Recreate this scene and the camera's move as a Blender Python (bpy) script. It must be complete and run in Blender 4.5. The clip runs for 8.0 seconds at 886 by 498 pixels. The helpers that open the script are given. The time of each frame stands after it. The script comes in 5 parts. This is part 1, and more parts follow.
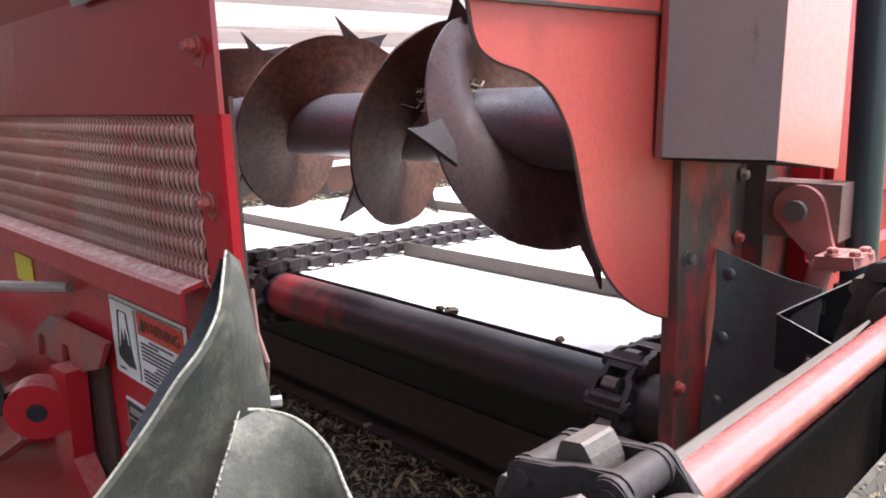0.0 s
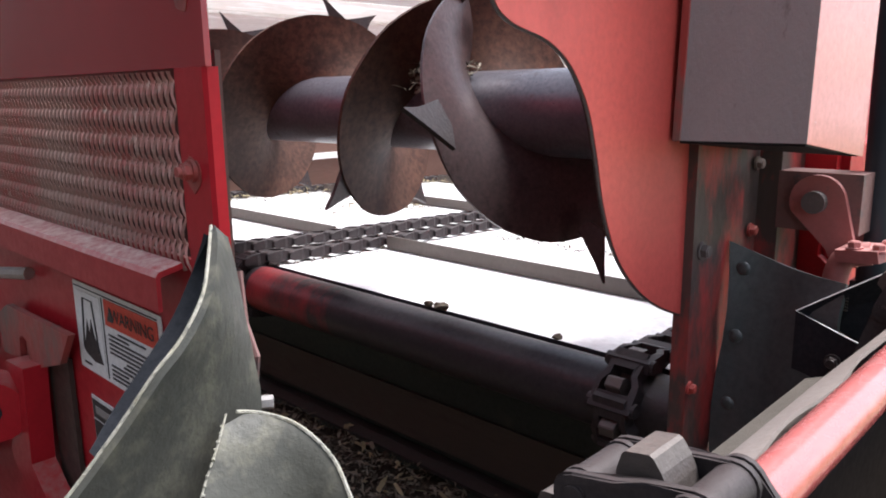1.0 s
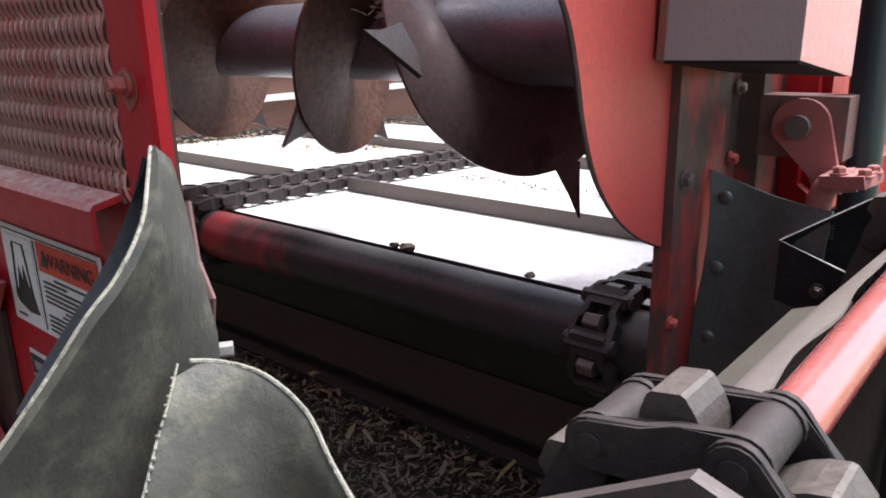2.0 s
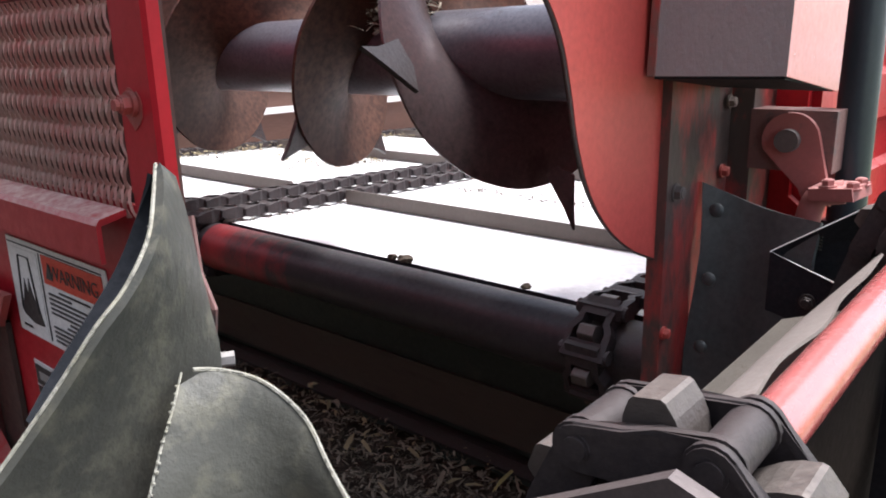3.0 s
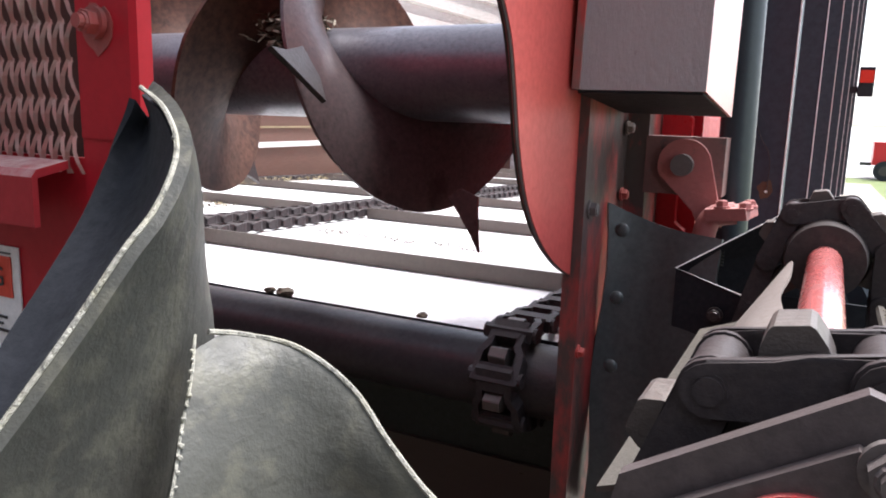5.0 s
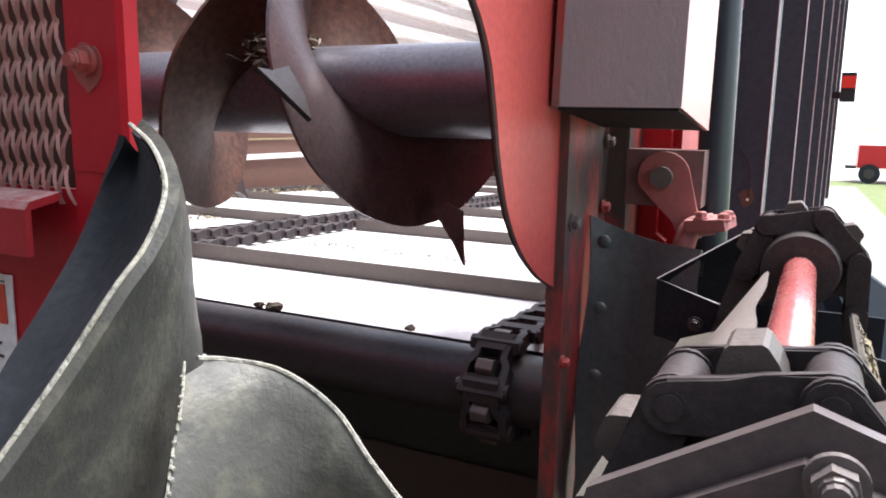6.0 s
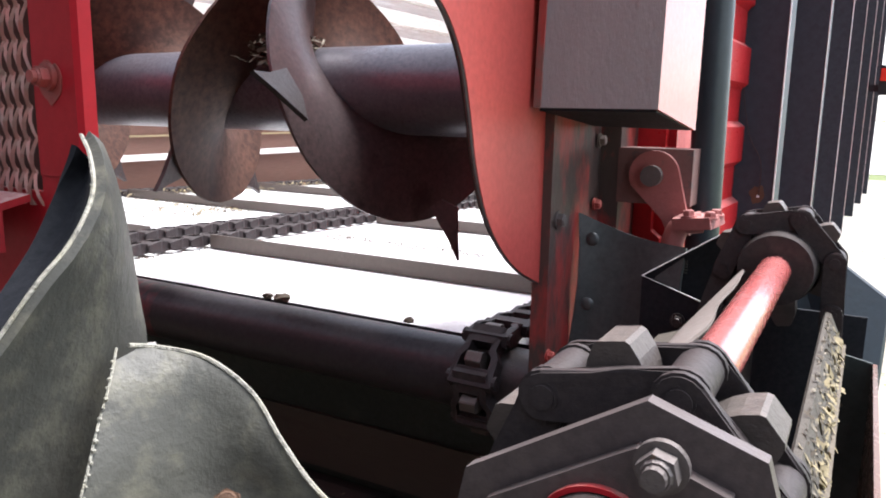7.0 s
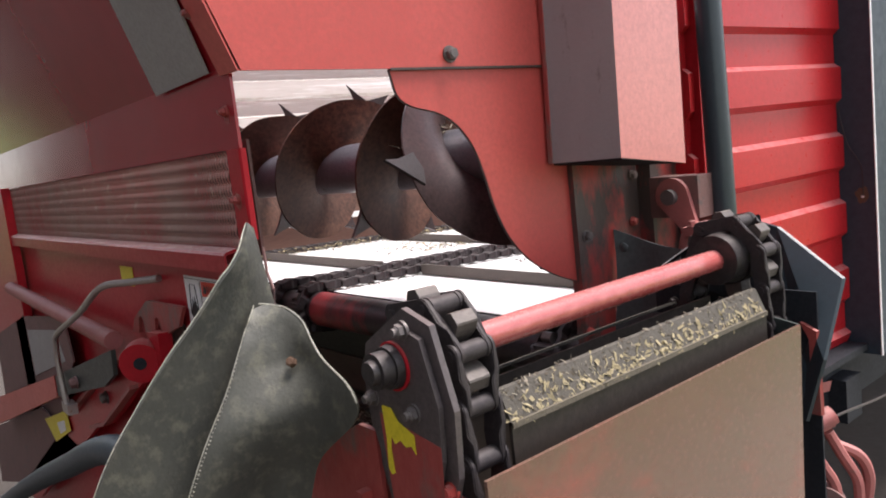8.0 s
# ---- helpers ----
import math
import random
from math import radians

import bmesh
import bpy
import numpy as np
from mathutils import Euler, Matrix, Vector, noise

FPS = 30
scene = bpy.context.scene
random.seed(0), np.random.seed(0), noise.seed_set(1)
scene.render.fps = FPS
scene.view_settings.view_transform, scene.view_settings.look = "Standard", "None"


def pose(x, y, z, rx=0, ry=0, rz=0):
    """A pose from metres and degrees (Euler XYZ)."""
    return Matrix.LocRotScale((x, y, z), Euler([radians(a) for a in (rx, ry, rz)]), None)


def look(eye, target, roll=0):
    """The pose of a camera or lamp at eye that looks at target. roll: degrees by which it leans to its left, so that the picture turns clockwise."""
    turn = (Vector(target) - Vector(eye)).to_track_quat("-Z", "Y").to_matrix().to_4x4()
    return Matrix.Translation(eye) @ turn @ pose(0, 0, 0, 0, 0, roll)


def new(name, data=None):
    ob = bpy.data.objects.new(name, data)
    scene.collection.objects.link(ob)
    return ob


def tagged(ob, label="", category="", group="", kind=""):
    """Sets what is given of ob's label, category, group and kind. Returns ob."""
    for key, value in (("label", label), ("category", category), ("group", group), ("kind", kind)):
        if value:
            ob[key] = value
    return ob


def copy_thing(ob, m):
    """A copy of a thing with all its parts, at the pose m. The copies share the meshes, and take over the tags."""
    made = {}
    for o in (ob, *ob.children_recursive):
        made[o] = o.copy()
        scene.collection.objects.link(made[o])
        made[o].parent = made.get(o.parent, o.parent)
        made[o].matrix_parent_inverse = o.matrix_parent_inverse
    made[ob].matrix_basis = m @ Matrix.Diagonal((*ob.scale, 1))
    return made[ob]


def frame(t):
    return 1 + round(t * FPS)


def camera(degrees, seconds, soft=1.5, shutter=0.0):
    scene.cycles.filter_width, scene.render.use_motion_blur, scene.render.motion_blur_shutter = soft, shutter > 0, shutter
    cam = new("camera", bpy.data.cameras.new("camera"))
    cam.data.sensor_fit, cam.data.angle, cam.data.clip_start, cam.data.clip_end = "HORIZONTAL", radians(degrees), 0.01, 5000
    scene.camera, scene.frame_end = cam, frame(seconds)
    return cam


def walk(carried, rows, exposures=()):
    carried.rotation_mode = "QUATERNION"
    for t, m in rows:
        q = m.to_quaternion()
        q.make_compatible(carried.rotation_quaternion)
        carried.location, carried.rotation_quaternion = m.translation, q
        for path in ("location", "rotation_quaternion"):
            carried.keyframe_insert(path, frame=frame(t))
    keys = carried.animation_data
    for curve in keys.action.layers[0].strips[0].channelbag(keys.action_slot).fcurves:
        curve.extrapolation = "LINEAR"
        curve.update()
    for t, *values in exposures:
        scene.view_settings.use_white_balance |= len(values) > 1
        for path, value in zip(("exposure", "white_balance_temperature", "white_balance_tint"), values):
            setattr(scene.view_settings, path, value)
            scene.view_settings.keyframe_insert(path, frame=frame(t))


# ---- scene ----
cam = camera(61.4, 8.0, soft=1.9)
PATH = [
    (0, (0.423, -0.914, 1.348), (-0.993, 0.437, 0.936), -1.9),
    (0.5, (0.37, -0.908, 1.328), (-1.021, 0.482, 0.965), -0.6),
    (1, (0.357, -0.89, 1.322), (-1.009, 0.511, 0.908), -0.8),
    (1.5, (0.31, -0.862, 1.297), (-0.96, 0.574, 0.727), -0.9),
    (3, (0.325, -0.871, 1.303), (-0.941, 0.585, 0.776), -1.4),
    (3.5, (0.305, -0.895, 1.292), (-0.928, 0.588, 0.762), -0.2),
    (4, (0.246, -0.904, 1.26), (-0.802, 0.73, 0.776), 0.9),
    (4.5, (0.219, -0.9, 1.24), (-0.703, 0.829, 0.842), 2.3),
    (6, (0.232, -0.911, 1.252), (-0.644, 0.854, 0.912), 1.0),
    (6.5, (0.249, -0.918, 1.258), (-0.686, 0.815, 0.91), 1.2),
    (7, (0.295, -0.91, 1.262), (-0.667, 0.806, 0.9), 1.0),
    (7.5, (0.415, -0.954, 1.279), (-0.777, 0.616, 0.939), -1.4),
    (7.8, (0.644, -1.015, 1.297), (-0.795, 0.348, 1.031), -5.1),
    (8, (0.805, -1.062, 1.306), (-0.737, 0.186, 1.05), -6.4),
]
walk(cam, [(t, look(eye, target, roll)) for t, eye, target, roll in PATH], [(0, 1.66, 6300, 13), (0.5, 1.44, 6300, 13), (1.0, 1.24, 6300, 13), (2.0, 1.2, 6300, 13), (4.5, 1.44, 6300, 13), (6.5, 1.53, 6300, 13), (7.4, 1.33, 6300, 13), (8, 1.02, 6650, 15)])


# ---- world and sun: bright overcast day ----
world = bpy.data.worlds.new("sky")
scene.world = world
world.use_nodes = True
wn, wl = world.node_tree.nodes, world.node_tree.links
sky = wn.new("ShaderNodeTexSky")
sky.sky_type, sky.sun_disc = "NISHITA", False
sky.sun_elevation, sky.sun_rotation = radians(67), radians(33)
pale = wn.new("ShaderNodeHueSaturation")
pale.inputs["Saturation"].default_value = 0.42
wl.new(sky.outputs[0], pale.inputs["Color"])
wl.new(pale.outputs[0], wn["Background"].inputs["Color"])
wn["Background"].inputs["Strength"].default_value = 0.15
sun = new("sun", bpy.data.lights.new("sun", "SUN"))
sun.data.energy, sun.data.angle, sun.data.color = 3.5, radians(24), (1.0, 0.97, 0.94)
sun.matrix_world = look((1.4, 2.1, 6.0), (0, 0, 0))


# ---- materials ----
def material(name, base, other=None, rough=0.6, metal=0.0, spots=None, spot_at=0.62, big=4.0, fine=90.0,
             bump=0.15, spread=0.5, stretch=(1, 1, 1), spot_scale=None, dust_glint=None, dust_glint_amount=0.0, coat=0.0, spec=0.5, spot_soft=0.04):
    """Paint, steel or rubber with a large and a fine variation, worn spots, dust or painted glints on faces that look
    up, and relief.
    """
    m = bpy.data.materials.new(name)
    m.use_nodes = True
    n, l = m.node_tree.nodes, m.node_tree.links
    b = n["Principled BSDF"]
    at = n.new("ShaderNodeTexCoord")
    size = n.new("ShaderNodeMapping")
    size.inputs["Scale"].default_value = stretch
    l.new(at.outputs["Object"], size.inputs["Vector"])

    def noise_tex(scale, detail, rough_=0.6):
        t = n.new("ShaderNodeTexNoise")
        t.inputs["Scale"].default_value, t.inputs["Detail"].default_value, t.inputs["Roughness"].default_value = scale, detail, rough_
        l.new(size.outputs[0], t.inputs["Vector"])
        return t

    def ramp(source, lo, hi):
        r = n.new("ShaderNodeMapRange")
        r.inputs["From Min"].default_value, r.inputs["From Max"].default_value = lo, hi
        l.new(source, r.inputs["Value"])
        return r.outputs[0]

    def mix(factor, a, c, kind="MIX"):
        x = n.new("ShaderNodeMix")
        x.data_type, x.blend_type = "RGBA", kind
        for socket, value in ((x.inputs[0], factor), (x.inputs[6], a), (x.inputs[7], c)):
            if isinstance(value, bpy.types.NodeSocket):
                l.new(value, socket)
            else:
                socket.default_value = value if isinstance(value, float) else (*value, 1)
        return x.outputs[2]

    large, small = noise_tex(big, 5), noise_tex(fine, 4, 0.7)
    other = other or tuple(c * 0.6 for c in base)
    color = mix(ramp(large.outputs["Fac"], 0.5 - spread / 2, 0.5 + spread / 2), base, other)
    color = mix(ramp(small.outputs["Fac"], 0.35, 0.75), color, tuple(c * 0.72 for c in base))
    rough_socket = ramp(small.outputs["Fac"], 0.0, 1.0)
    rr = n.new("ShaderNodeMapRange")
    rr.inputs["To Min"].default_value, rr.inputs["To Max"].default_value = max(0.03, rough - 0.12), min(1.0, rough + 0.15)
    l.new(rough_socket, rr.inputs["Value"])
    l.new(rr.outputs[0], b.inputs["Roughness"])
    b.inputs["Metallic"].default_value = metal
    b.inputs["Specular IOR Level"].default_value = spec
    if coat:
        b.inputs["Coat Weight"].default_value, b.inputs["Coat Roughness"].default_value = coat, 0.12
    if spots:
        worn = noise_tex(spot_scale or big * 2.3, 9, 0.68)
        mask = ramp(worn.outputs["Fac"], spot_at, spot_at + spot_soft)
        color = mix(mask, color, spots)
    if dust_glint:
        up = n.new("ShaderNodeNewGeometry")
        part_z = n.new("ShaderNodeSeparateXYZ")
        l.new(up.outputs["Normal"], part_z.inputs[0])
        lies = n.new("ShaderNodeMath")
        lies.operation = "MULTIPLY"
        l.new(ramp(part_z.outputs["Z"], 0.35, 1.0), lies.inputs[0])
        l.new(ramp(small.outputs["Fac"], 0.25, 0.25 + 1.0 / max(dust_glint_amount, 0.05)), lies.inputs[1])
        color = mix(lies.outputs[0], color, dust_glint)
    l.new(color, b.inputs["Base Color"])
    rel = n.new("ShaderNodeBump")
    rel.inputs["Strength"].default_value, rel.inputs["Distance"].default_value = bump, 0.003
    l.new(small.outputs["Fac"], rel.inputs["Height"])
    l.new(rel.outputs[0], b.inputs["Normal"])
    return m


RED = material("faded_red_paint", (0.57, 0.096, 0.08), (0.46, 0.058, 0.05), 0.4, 0, (0.2, 0.1, 0.08), 0.69, 4.0, 130, 0.06, 0.45, spot_scale=11, spot_soft=0.1, dust_glint=(0.3, 0.24, 0.2), dust_glint_amount=0.9, spec=0.38)
RED_GLOSS = material("glossy_red_paint", (0.48, 0.018, 0.028), (0.37, 0.014, 0.022), 0.32, 0, (0.15, 0.05, 0.045), 0.71, 3.2, 120, 0.04, 0.6, dust_glint=(0.42, 0.34, 0.29), dust_glint_amount=1.2, spec=0.18, spot_soft=0.08)
RED_WORN = material("worn_red_paint", (0.38, 0.055, 0.048), (0.27, 0.06, 0.05), 0.52, 0, (0.14, 0.108, 0.094), 0.5, 4.0, 110, 0.18, 0.8, dust_glint=(0.2, 0.16, 0.13), dust_glint_amount=1.0, stretch=(1, 1.4, 0.5), spot_soft=0.12)
RED_PINK = material("dusty_pink_red_casting", (0.43, 0.15, 0.135), (0.32, 0.085, 0.078), 0.6, 0, (0.15, 0.09, 0.08), 0.62, 14.0, 160, 0.25, 0.6, dust_glint=(0.56, 0.38, 0.35), dust_glint_amount=1.2, spot_soft=0.12)
# pale colour on upward faces paints the sky's glint along the rib slopes
RED_WALL = material("bright_red_wall_paint", (0.52, 0.018, 0.024), (0.42, 0.015, 0.02), 0.3, 0, (0.3, 0.05, 0.05), 0.72, 1.5, 70, 0.04, 0.8, dust_glint=(0.8, 0.6, 0.57), dust_glint_amount=1.1, spec=0.35)
# pale pink on the shaft's top is a highlight put into the colour
SHAFT_RED = material("red_shaft_paint", (0.42, 0.058, 0.058), (0.5, 0.17, 0.155), 0.25, 0, (0.33, 0.03, 0.032), 0.57, 6.0, 120, 0.08, 0.4, spot_scale=16, dust_glint=(0.72, 0.56, 0.53), dust_glint_amount=0.5, stretch=(1, 0.4, 1), spot_soft=0.1, coat=0.6)
GREY_WORN = material("weathered_grey_steel", (0.37, 0.338, 0.342), (0.16, 0.143, 0.148), 0.46, 0.12, (0.11, 0.09, 0.095), 0.6, 3.6, 170, 0.3, 0.55, spot_scale=45, stretch=(1, 1, 0.45), spot_soft=0.14)
AUGER = material("rusty_auger_steel", (0.045, 0.027, 0.022), (0.15, 0.076, 0.052), 0.55, 0.05, (0.03, 0.02, 0.018), 0.54, 4.5, 90, 0.06, 0.42, spot_soft=0.16, spec=0.2)
AUGER_NEAR = material("scoured_auger_steel", (0.072, 0.055, 0.06), (0.12, 0.084, 0.08), 0.34, 0.3, (0.034, 0.024, 0.025), 0.55, 6.0, 140, 0.12, 0.42, spec=0.4, spot_soft=0.12)
TUBE = material("auger_tube_steel", (0.11, 0.108, 0.128), (0.18, 0.178, 0.2), 0.3, 0.2, (0.06, 0.045, 0.045), 0.6, 8.0, 150, 0.12, 0.4, spot_scale=28, spot_soft=0.1, spec=0.45)
STEEL = material("dark_oily_steel", (0.04, 0.036, 0.038), (0.068, 0.056, 0.053), 0.42, 0.4, (0.13, 0.06, 0.028), 0.7, 18.0, 180, 0.3, 0.6, dust_glint=(0.17, 0.145, 0.13), dust_glint_amount=0.8)
# tooth tops are coloured paler to look lit from above
TOOTH = material("rubbed_tan_sprocket_tooth", (0.13, 0.11, 0.1), (0.06, 0.05, 0.048), 0.48, 0.35, (0.32, 0.16, 0.05), 0.68, 30.0, 200, 0.3, 0.5, dust_glint=(0.24, 0.21, 0.185), dust_glint_amount=1.2, spot_soft=0.06)
POST = material("worn_post_steel", (0.1, 0.07, 0.062), (0.06, 0.048, 0.043), 0.42, 0.1, (0.42, 0.05, 0.045), 0.47, 6.0, 130, 0.15, 0.5, spot_scale=8, stretch=(1, 1, 0.45), spot_soft=0.12)
PINK_SIDE = material("sun_bleached_pink_paint", (0.65, 0.235, 0.21), (0.57, 0.18, 0.16), 0.2, 0, (0.32, 0.29, 0.27), 0.7, 5.0, 120, 0.03, 0.6, spot_scale=7, spot_soft=0.03, spec=0.7)
UPPER_GLOSS = material("deep_red_gloss_paint", (0.36, 0.016, 0.026), (0.28, 0.012, 0.02), 0.09, 0, (0.16, 0.05, 0.05), 0.74, 2.5, 3.5, 0.22, 0.6, spec=0.45, spot_soft=0.1)
POLE = material("blue_grey_tube_paint", (0.028, 0.041, 0.05), (0.02, 0.03, 0.038), 0.34, 0, (0.014, 0.017, 0.02), 0.66, 6.0, 120, 0.1, 0.6)
CHAIN = material("worn_chain_steel", (0.034, 0.029, 0.032), (0.06, 0.048, 0.047), 0.55, 0.15, (0.12, 0.062, 0.03), 0.69, 22.0, 160, 0.25, 0.6, dust_glint=(0.12, 0.1, 0.09), dust_glint_amount=0.7, spec=0.32, spot_soft=0.08)
PLATE = material("brown_grey_bearing_plate", (0.092, 0.076, 0.078), (0.135, 0.108, 0.104), 0.42, 0.25, (0.16, 0.045, 0.045), 0.66, 9.0, 150, 0.2, 0.7, dust_glint=(0.22, 0.185, 0.165), dust_glint_amount=0.9, spot_soft=0.12)
BOLT = material("dull_bolt_steel", (0.17, 0.15, 0.145), (0.11, 0.09, 0.085), 0.5, 0.4, (0.15, 0.09, 0.06), 0.64, 60.0, 300, 0.2, 0.6, dust_glint=(0.26, 0.23, 0.21), dust_glint_amount=1.0)
RUST = material("dull_brown_rust", (0.13, 0.068, 0.038), (0.08, 0.045, 0.028), 0.8, 0, (0.19, 0.1, 0.05), 0.6, 60.0, 300, 0.5, 0.6)
RUBBER = material("grey_green_worn_rubber", (0.085, 0.084, 0.07), (0.031, 0.034, 0.031), 0.5, 0, (0.17, 0.162, 0.118), 0.5, 7.0, 130, 0.25, 0.36, spot_scale=45, spot_soft=0.32, spec=0.34)
LEDGE = material("dusty_red_ledge_paint", (0.42, 0.026, 0.034), (0.34, 0.022, 0.03), 0.36, 0, (0.3, 0.1, 0.09), 0.72, 6.0, 120, 0.06, 0.5, dust_glint=(0.74, 0.6, 0.55), dust_glint_amount=2.4, spec=0.2)
SLAT_TAN = material("tan_dusty_slat_lip", (0.155, 0.13, 0.095), (0.1, 0.083, 0.062), 0.8, 0, (0.08, 0.065, 0.05), 0.62, 20.0, 220, 0.5, 0.6)
RUBBER_EDGE = material("frayed_pale_rubber_edge", (0.4, 0.39, 0.34), (0.33, 0.31, 0.22), 0.75, 0, (0.11, 0.11, 0.095), 0.54, 60.0, 400, 0.8, 0.4, spot_scale=150, spot_soft=0.12)
BLACK_RUBBER = material("black_rubber", (0.018, 0.02, 0.025), (0.028, 0.03, 0.036), 0.7, 0, None, 0.6, 12.0, 160, 0.15, 0.6, spec=0.2)
BELT = material("ribbed_dark_belting", (0.06, 0.07, 0.072), (0.085, 0.098, 0.1), 0.4, 0, (0.045, 0.046, 0.046), 0.66, 5.0, 120, 0.12, 0.5)
STAKE = material("blue_black_stake_paint", (0.02, 0.034, 0.05), (0.03, 0.046, 0.062), 0.55, 0, (0.12, 0.05, 0.04), 0.78, 3.0, 60, 0.08, 0.7, spot_soft=0.15)
STAKE_EDGE = material("white_stake_lip", (0.9, 0.9, 0.9), (0.82, 0.82, 0.83), 0.35, 0.0, None, 0.6, 20.0, 200, 0.1, 0.6)
FLOOR = material("white_poly_floor", (0.88, 0.88, 0.88), (0.82, 0.83, 0.84), 0.4, 0, (0.5, 0.46, 0.42), 0.7, 1.8, 60, 0.05, 0.7, spot_scale=5)
SLAT = material("grey_brown_slat_steel", (0.17, 0.145, 0.13), (0.11, 0.09, 0.08), 0.55, 0.3, None, 0.6, 8.0, 120, 0.2, 0.7)
INNER = material("off_white_inner_wall", (0.72, 0.69, 0.64), (0.42, 0.37, 0.32), 0.25, 0, (0.8, 0.79, 0.77), 0.56, 1.6, 40, 0.08, 0.5, stretch=(1, 0.4, 9), spot_soft=0.1)
BROWN = material("brown_stained_board", (0.16, 0.085, 0.06), (0.11, 0.06, 0.045), 0.65, 0, (0.28, 0.16, 0.1), 0.66, 3.0, 60, 0.2, 0.6, stretch=(1, 0.3, 3))
DARK = material("dark_stained_sheet_steel", (0.032, 0.042, 0.039), (0.048, 0.06, 0.054), 0.45, 0.05, (0.07, 0.075, 0.06), 0.58, 4.0, 100, 0.15, 0.6, spot_soft=0.16)
CHUTE = material("scoured_chute_plate", (0.235, 0.125, 0.095), (0.17, 0.122, 0.09), 0.24, 0.25, (0.36, 0.1, 0.08), 0.5, 2.6, 140, 0.04, 0.3, spot_scale=4.5, stretch=(1, 0.7, 1.0), spot_soft=0.22)
PALE = material("pale_dusty_shield_steel", (0.28, 0.25, 0.23), (0.2, 0.175, 0.16), 0.6, 0.1, (0.12, 0.09, 0.08), 0.66, 10.0, 150, 0.2, 0.6)
DUSTY = material("dusty_ledge", (0.1, 0.089, 0.073), (0.062, 0.054, 0.045), 0.9, 0, None, 0.6, 20.0, 220, 0.5, 0.6)
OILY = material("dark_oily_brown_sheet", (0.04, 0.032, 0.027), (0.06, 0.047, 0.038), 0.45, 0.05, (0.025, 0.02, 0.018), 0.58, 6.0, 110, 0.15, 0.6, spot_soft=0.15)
BACKING = material("brown_red_backing_sheet", (0.1, 0.04, 0.033), (0.07, 0.028, 0.023), 0.6, 0, None, 0.6, 5.0, 90, 0.15, 0.6)
STRAW = material("chopped_straw", (0.36, 0.3, 0.175), (0.2, 0.16, 0.09), 0.85, 0, None, 0.6, 40.0, 200, 0.2, 0.9)
LITTER = material("dark_plant_litter", (0.07, 0.054, 0.04), (0.13, 0.105, 0.072), 0.9, 0, None, 0.6, 60.0, 200, 0.2, 0.9)
LITTER_GREY = material("grey_brown_dry_leaves", (0.28, 0.24, 0.18), (0.14, 0.12, 0.092), 0.8, 0, None, 0.6, 40.0, 200, 0.2, 0.9)
SOIL = material("litter_bed", (0.06, 0.045, 0.032), (0.035, 0.026, 0.02), 0.95, 0, (0.13, 0.1, 0.06), 0.6, 14.0, 120, 0.8, 0.7)
GRASS = material("short_grass_ground", (0.12, 0.17, 0.05), (0.2, 0.22, 0.09), 0.95, 0, (0.3, 0.26, 0.2), 0.62, 0.4, 8.0, 0.6, 0.7)
GRAVEL = material("pale_gravel", (0.4, 0.36, 0.3), (0.28, 0.26, 0.22), 0.95, 0, (0.14, 0.17, 0.08), 0.6, 2.0, 60.0, 0.8, 0.7)
FIELD_HAZE = material("pale_field_haze", (0.62, 0.6, 0.57), (0.5, 0.49, 0.46), 0.9, 0, None, 0.6, 0.3, 5.0, 0.3, 0.7)
YARD_SOIL = material("dark_trodden_soil", (0.075, 0.06, 0.048), (0.05, 0.04, 0.034), 0.95, 0, (0.14, 0.12, 0.09), 0.66, 1.5, 40.0, 0.6, 0.7)
WHITE = material("white_decal_film", (0.84, 0.83, 0.82), (0.76, 0.75, 0.74), 0.45, 0, (0.5, 0.46, 0.43), 0.74, 12.0, 160, 0.03, 0.7)
ORANGE = material("orange_decal_ink", (0.68, 0.06, 0.028), (0.6, 0.05, 0.025), 0.5, 0, None, 0.6, 20.0, 160, 0.02, 0.7)
INK = material("black_decal_ink", (0.02, 0.02, 0.022), (0.035, 0.03, 0.03), 0.5, 0, None, 0.6, 20.0, 160, 0.02, 0.7)
CLEVIS = material("dusty_brown_red_block", (0.2, 0.105, 0.095), (0.15, 0.07, 0.064), 0.65, 0, (0.11, 0.075, 0.07), 0.58, 16.0, 160, 0.25, 0.6, dust_glint=(0.42, 0.27, 0.24), dust_glint_amount=1.0)
YELLOW = material("yellow_decal_film", (0.82, 0.68, 0.03), (0.75, 0.6, 0.03), 0.5, 0, (0.35, 0.12, 0.06), 0.7, 20.0, 160, 0.05, 0.7)
GREY_TAPE = material("dusty_grey_tape", (0.36, 0.34, 0.32), (0.28, 0.26, 0.25), 0.7, 0, None, 0.6, 9.0, 160, 0.2, 0.7)
HOSE = material("blue_grey_hose", (0.05, 0.075, 0.09), (0.035, 0.05, 0.06), 0.5, 0, None, 0.6, 12.0, 160, 0.1, 0.7)
ROD = material("bare_steel_rod", (0.45, 0.4, 0.37), (0.3, 0.26, 0.24), 0.4, 0.6, (0.3, 0.14, 0.1), 0.66, 12.0, 160, 0.1, 0.7)
TAIL = material("red_lamp_lens", (0.7, 0.04, 0.02), (0.6, 0.03, 0.02), 0.2, 0, None, 0.6, 20.0, 160, 0.02, 0.7)


# ---- building helpers ----
def thing(name, at, label, category, group="", kind=""):
    ob = new(name)
    ob.empty_display_size = 0.05
    ob.location = at
    return tagged(ob, label, category, group, kind)


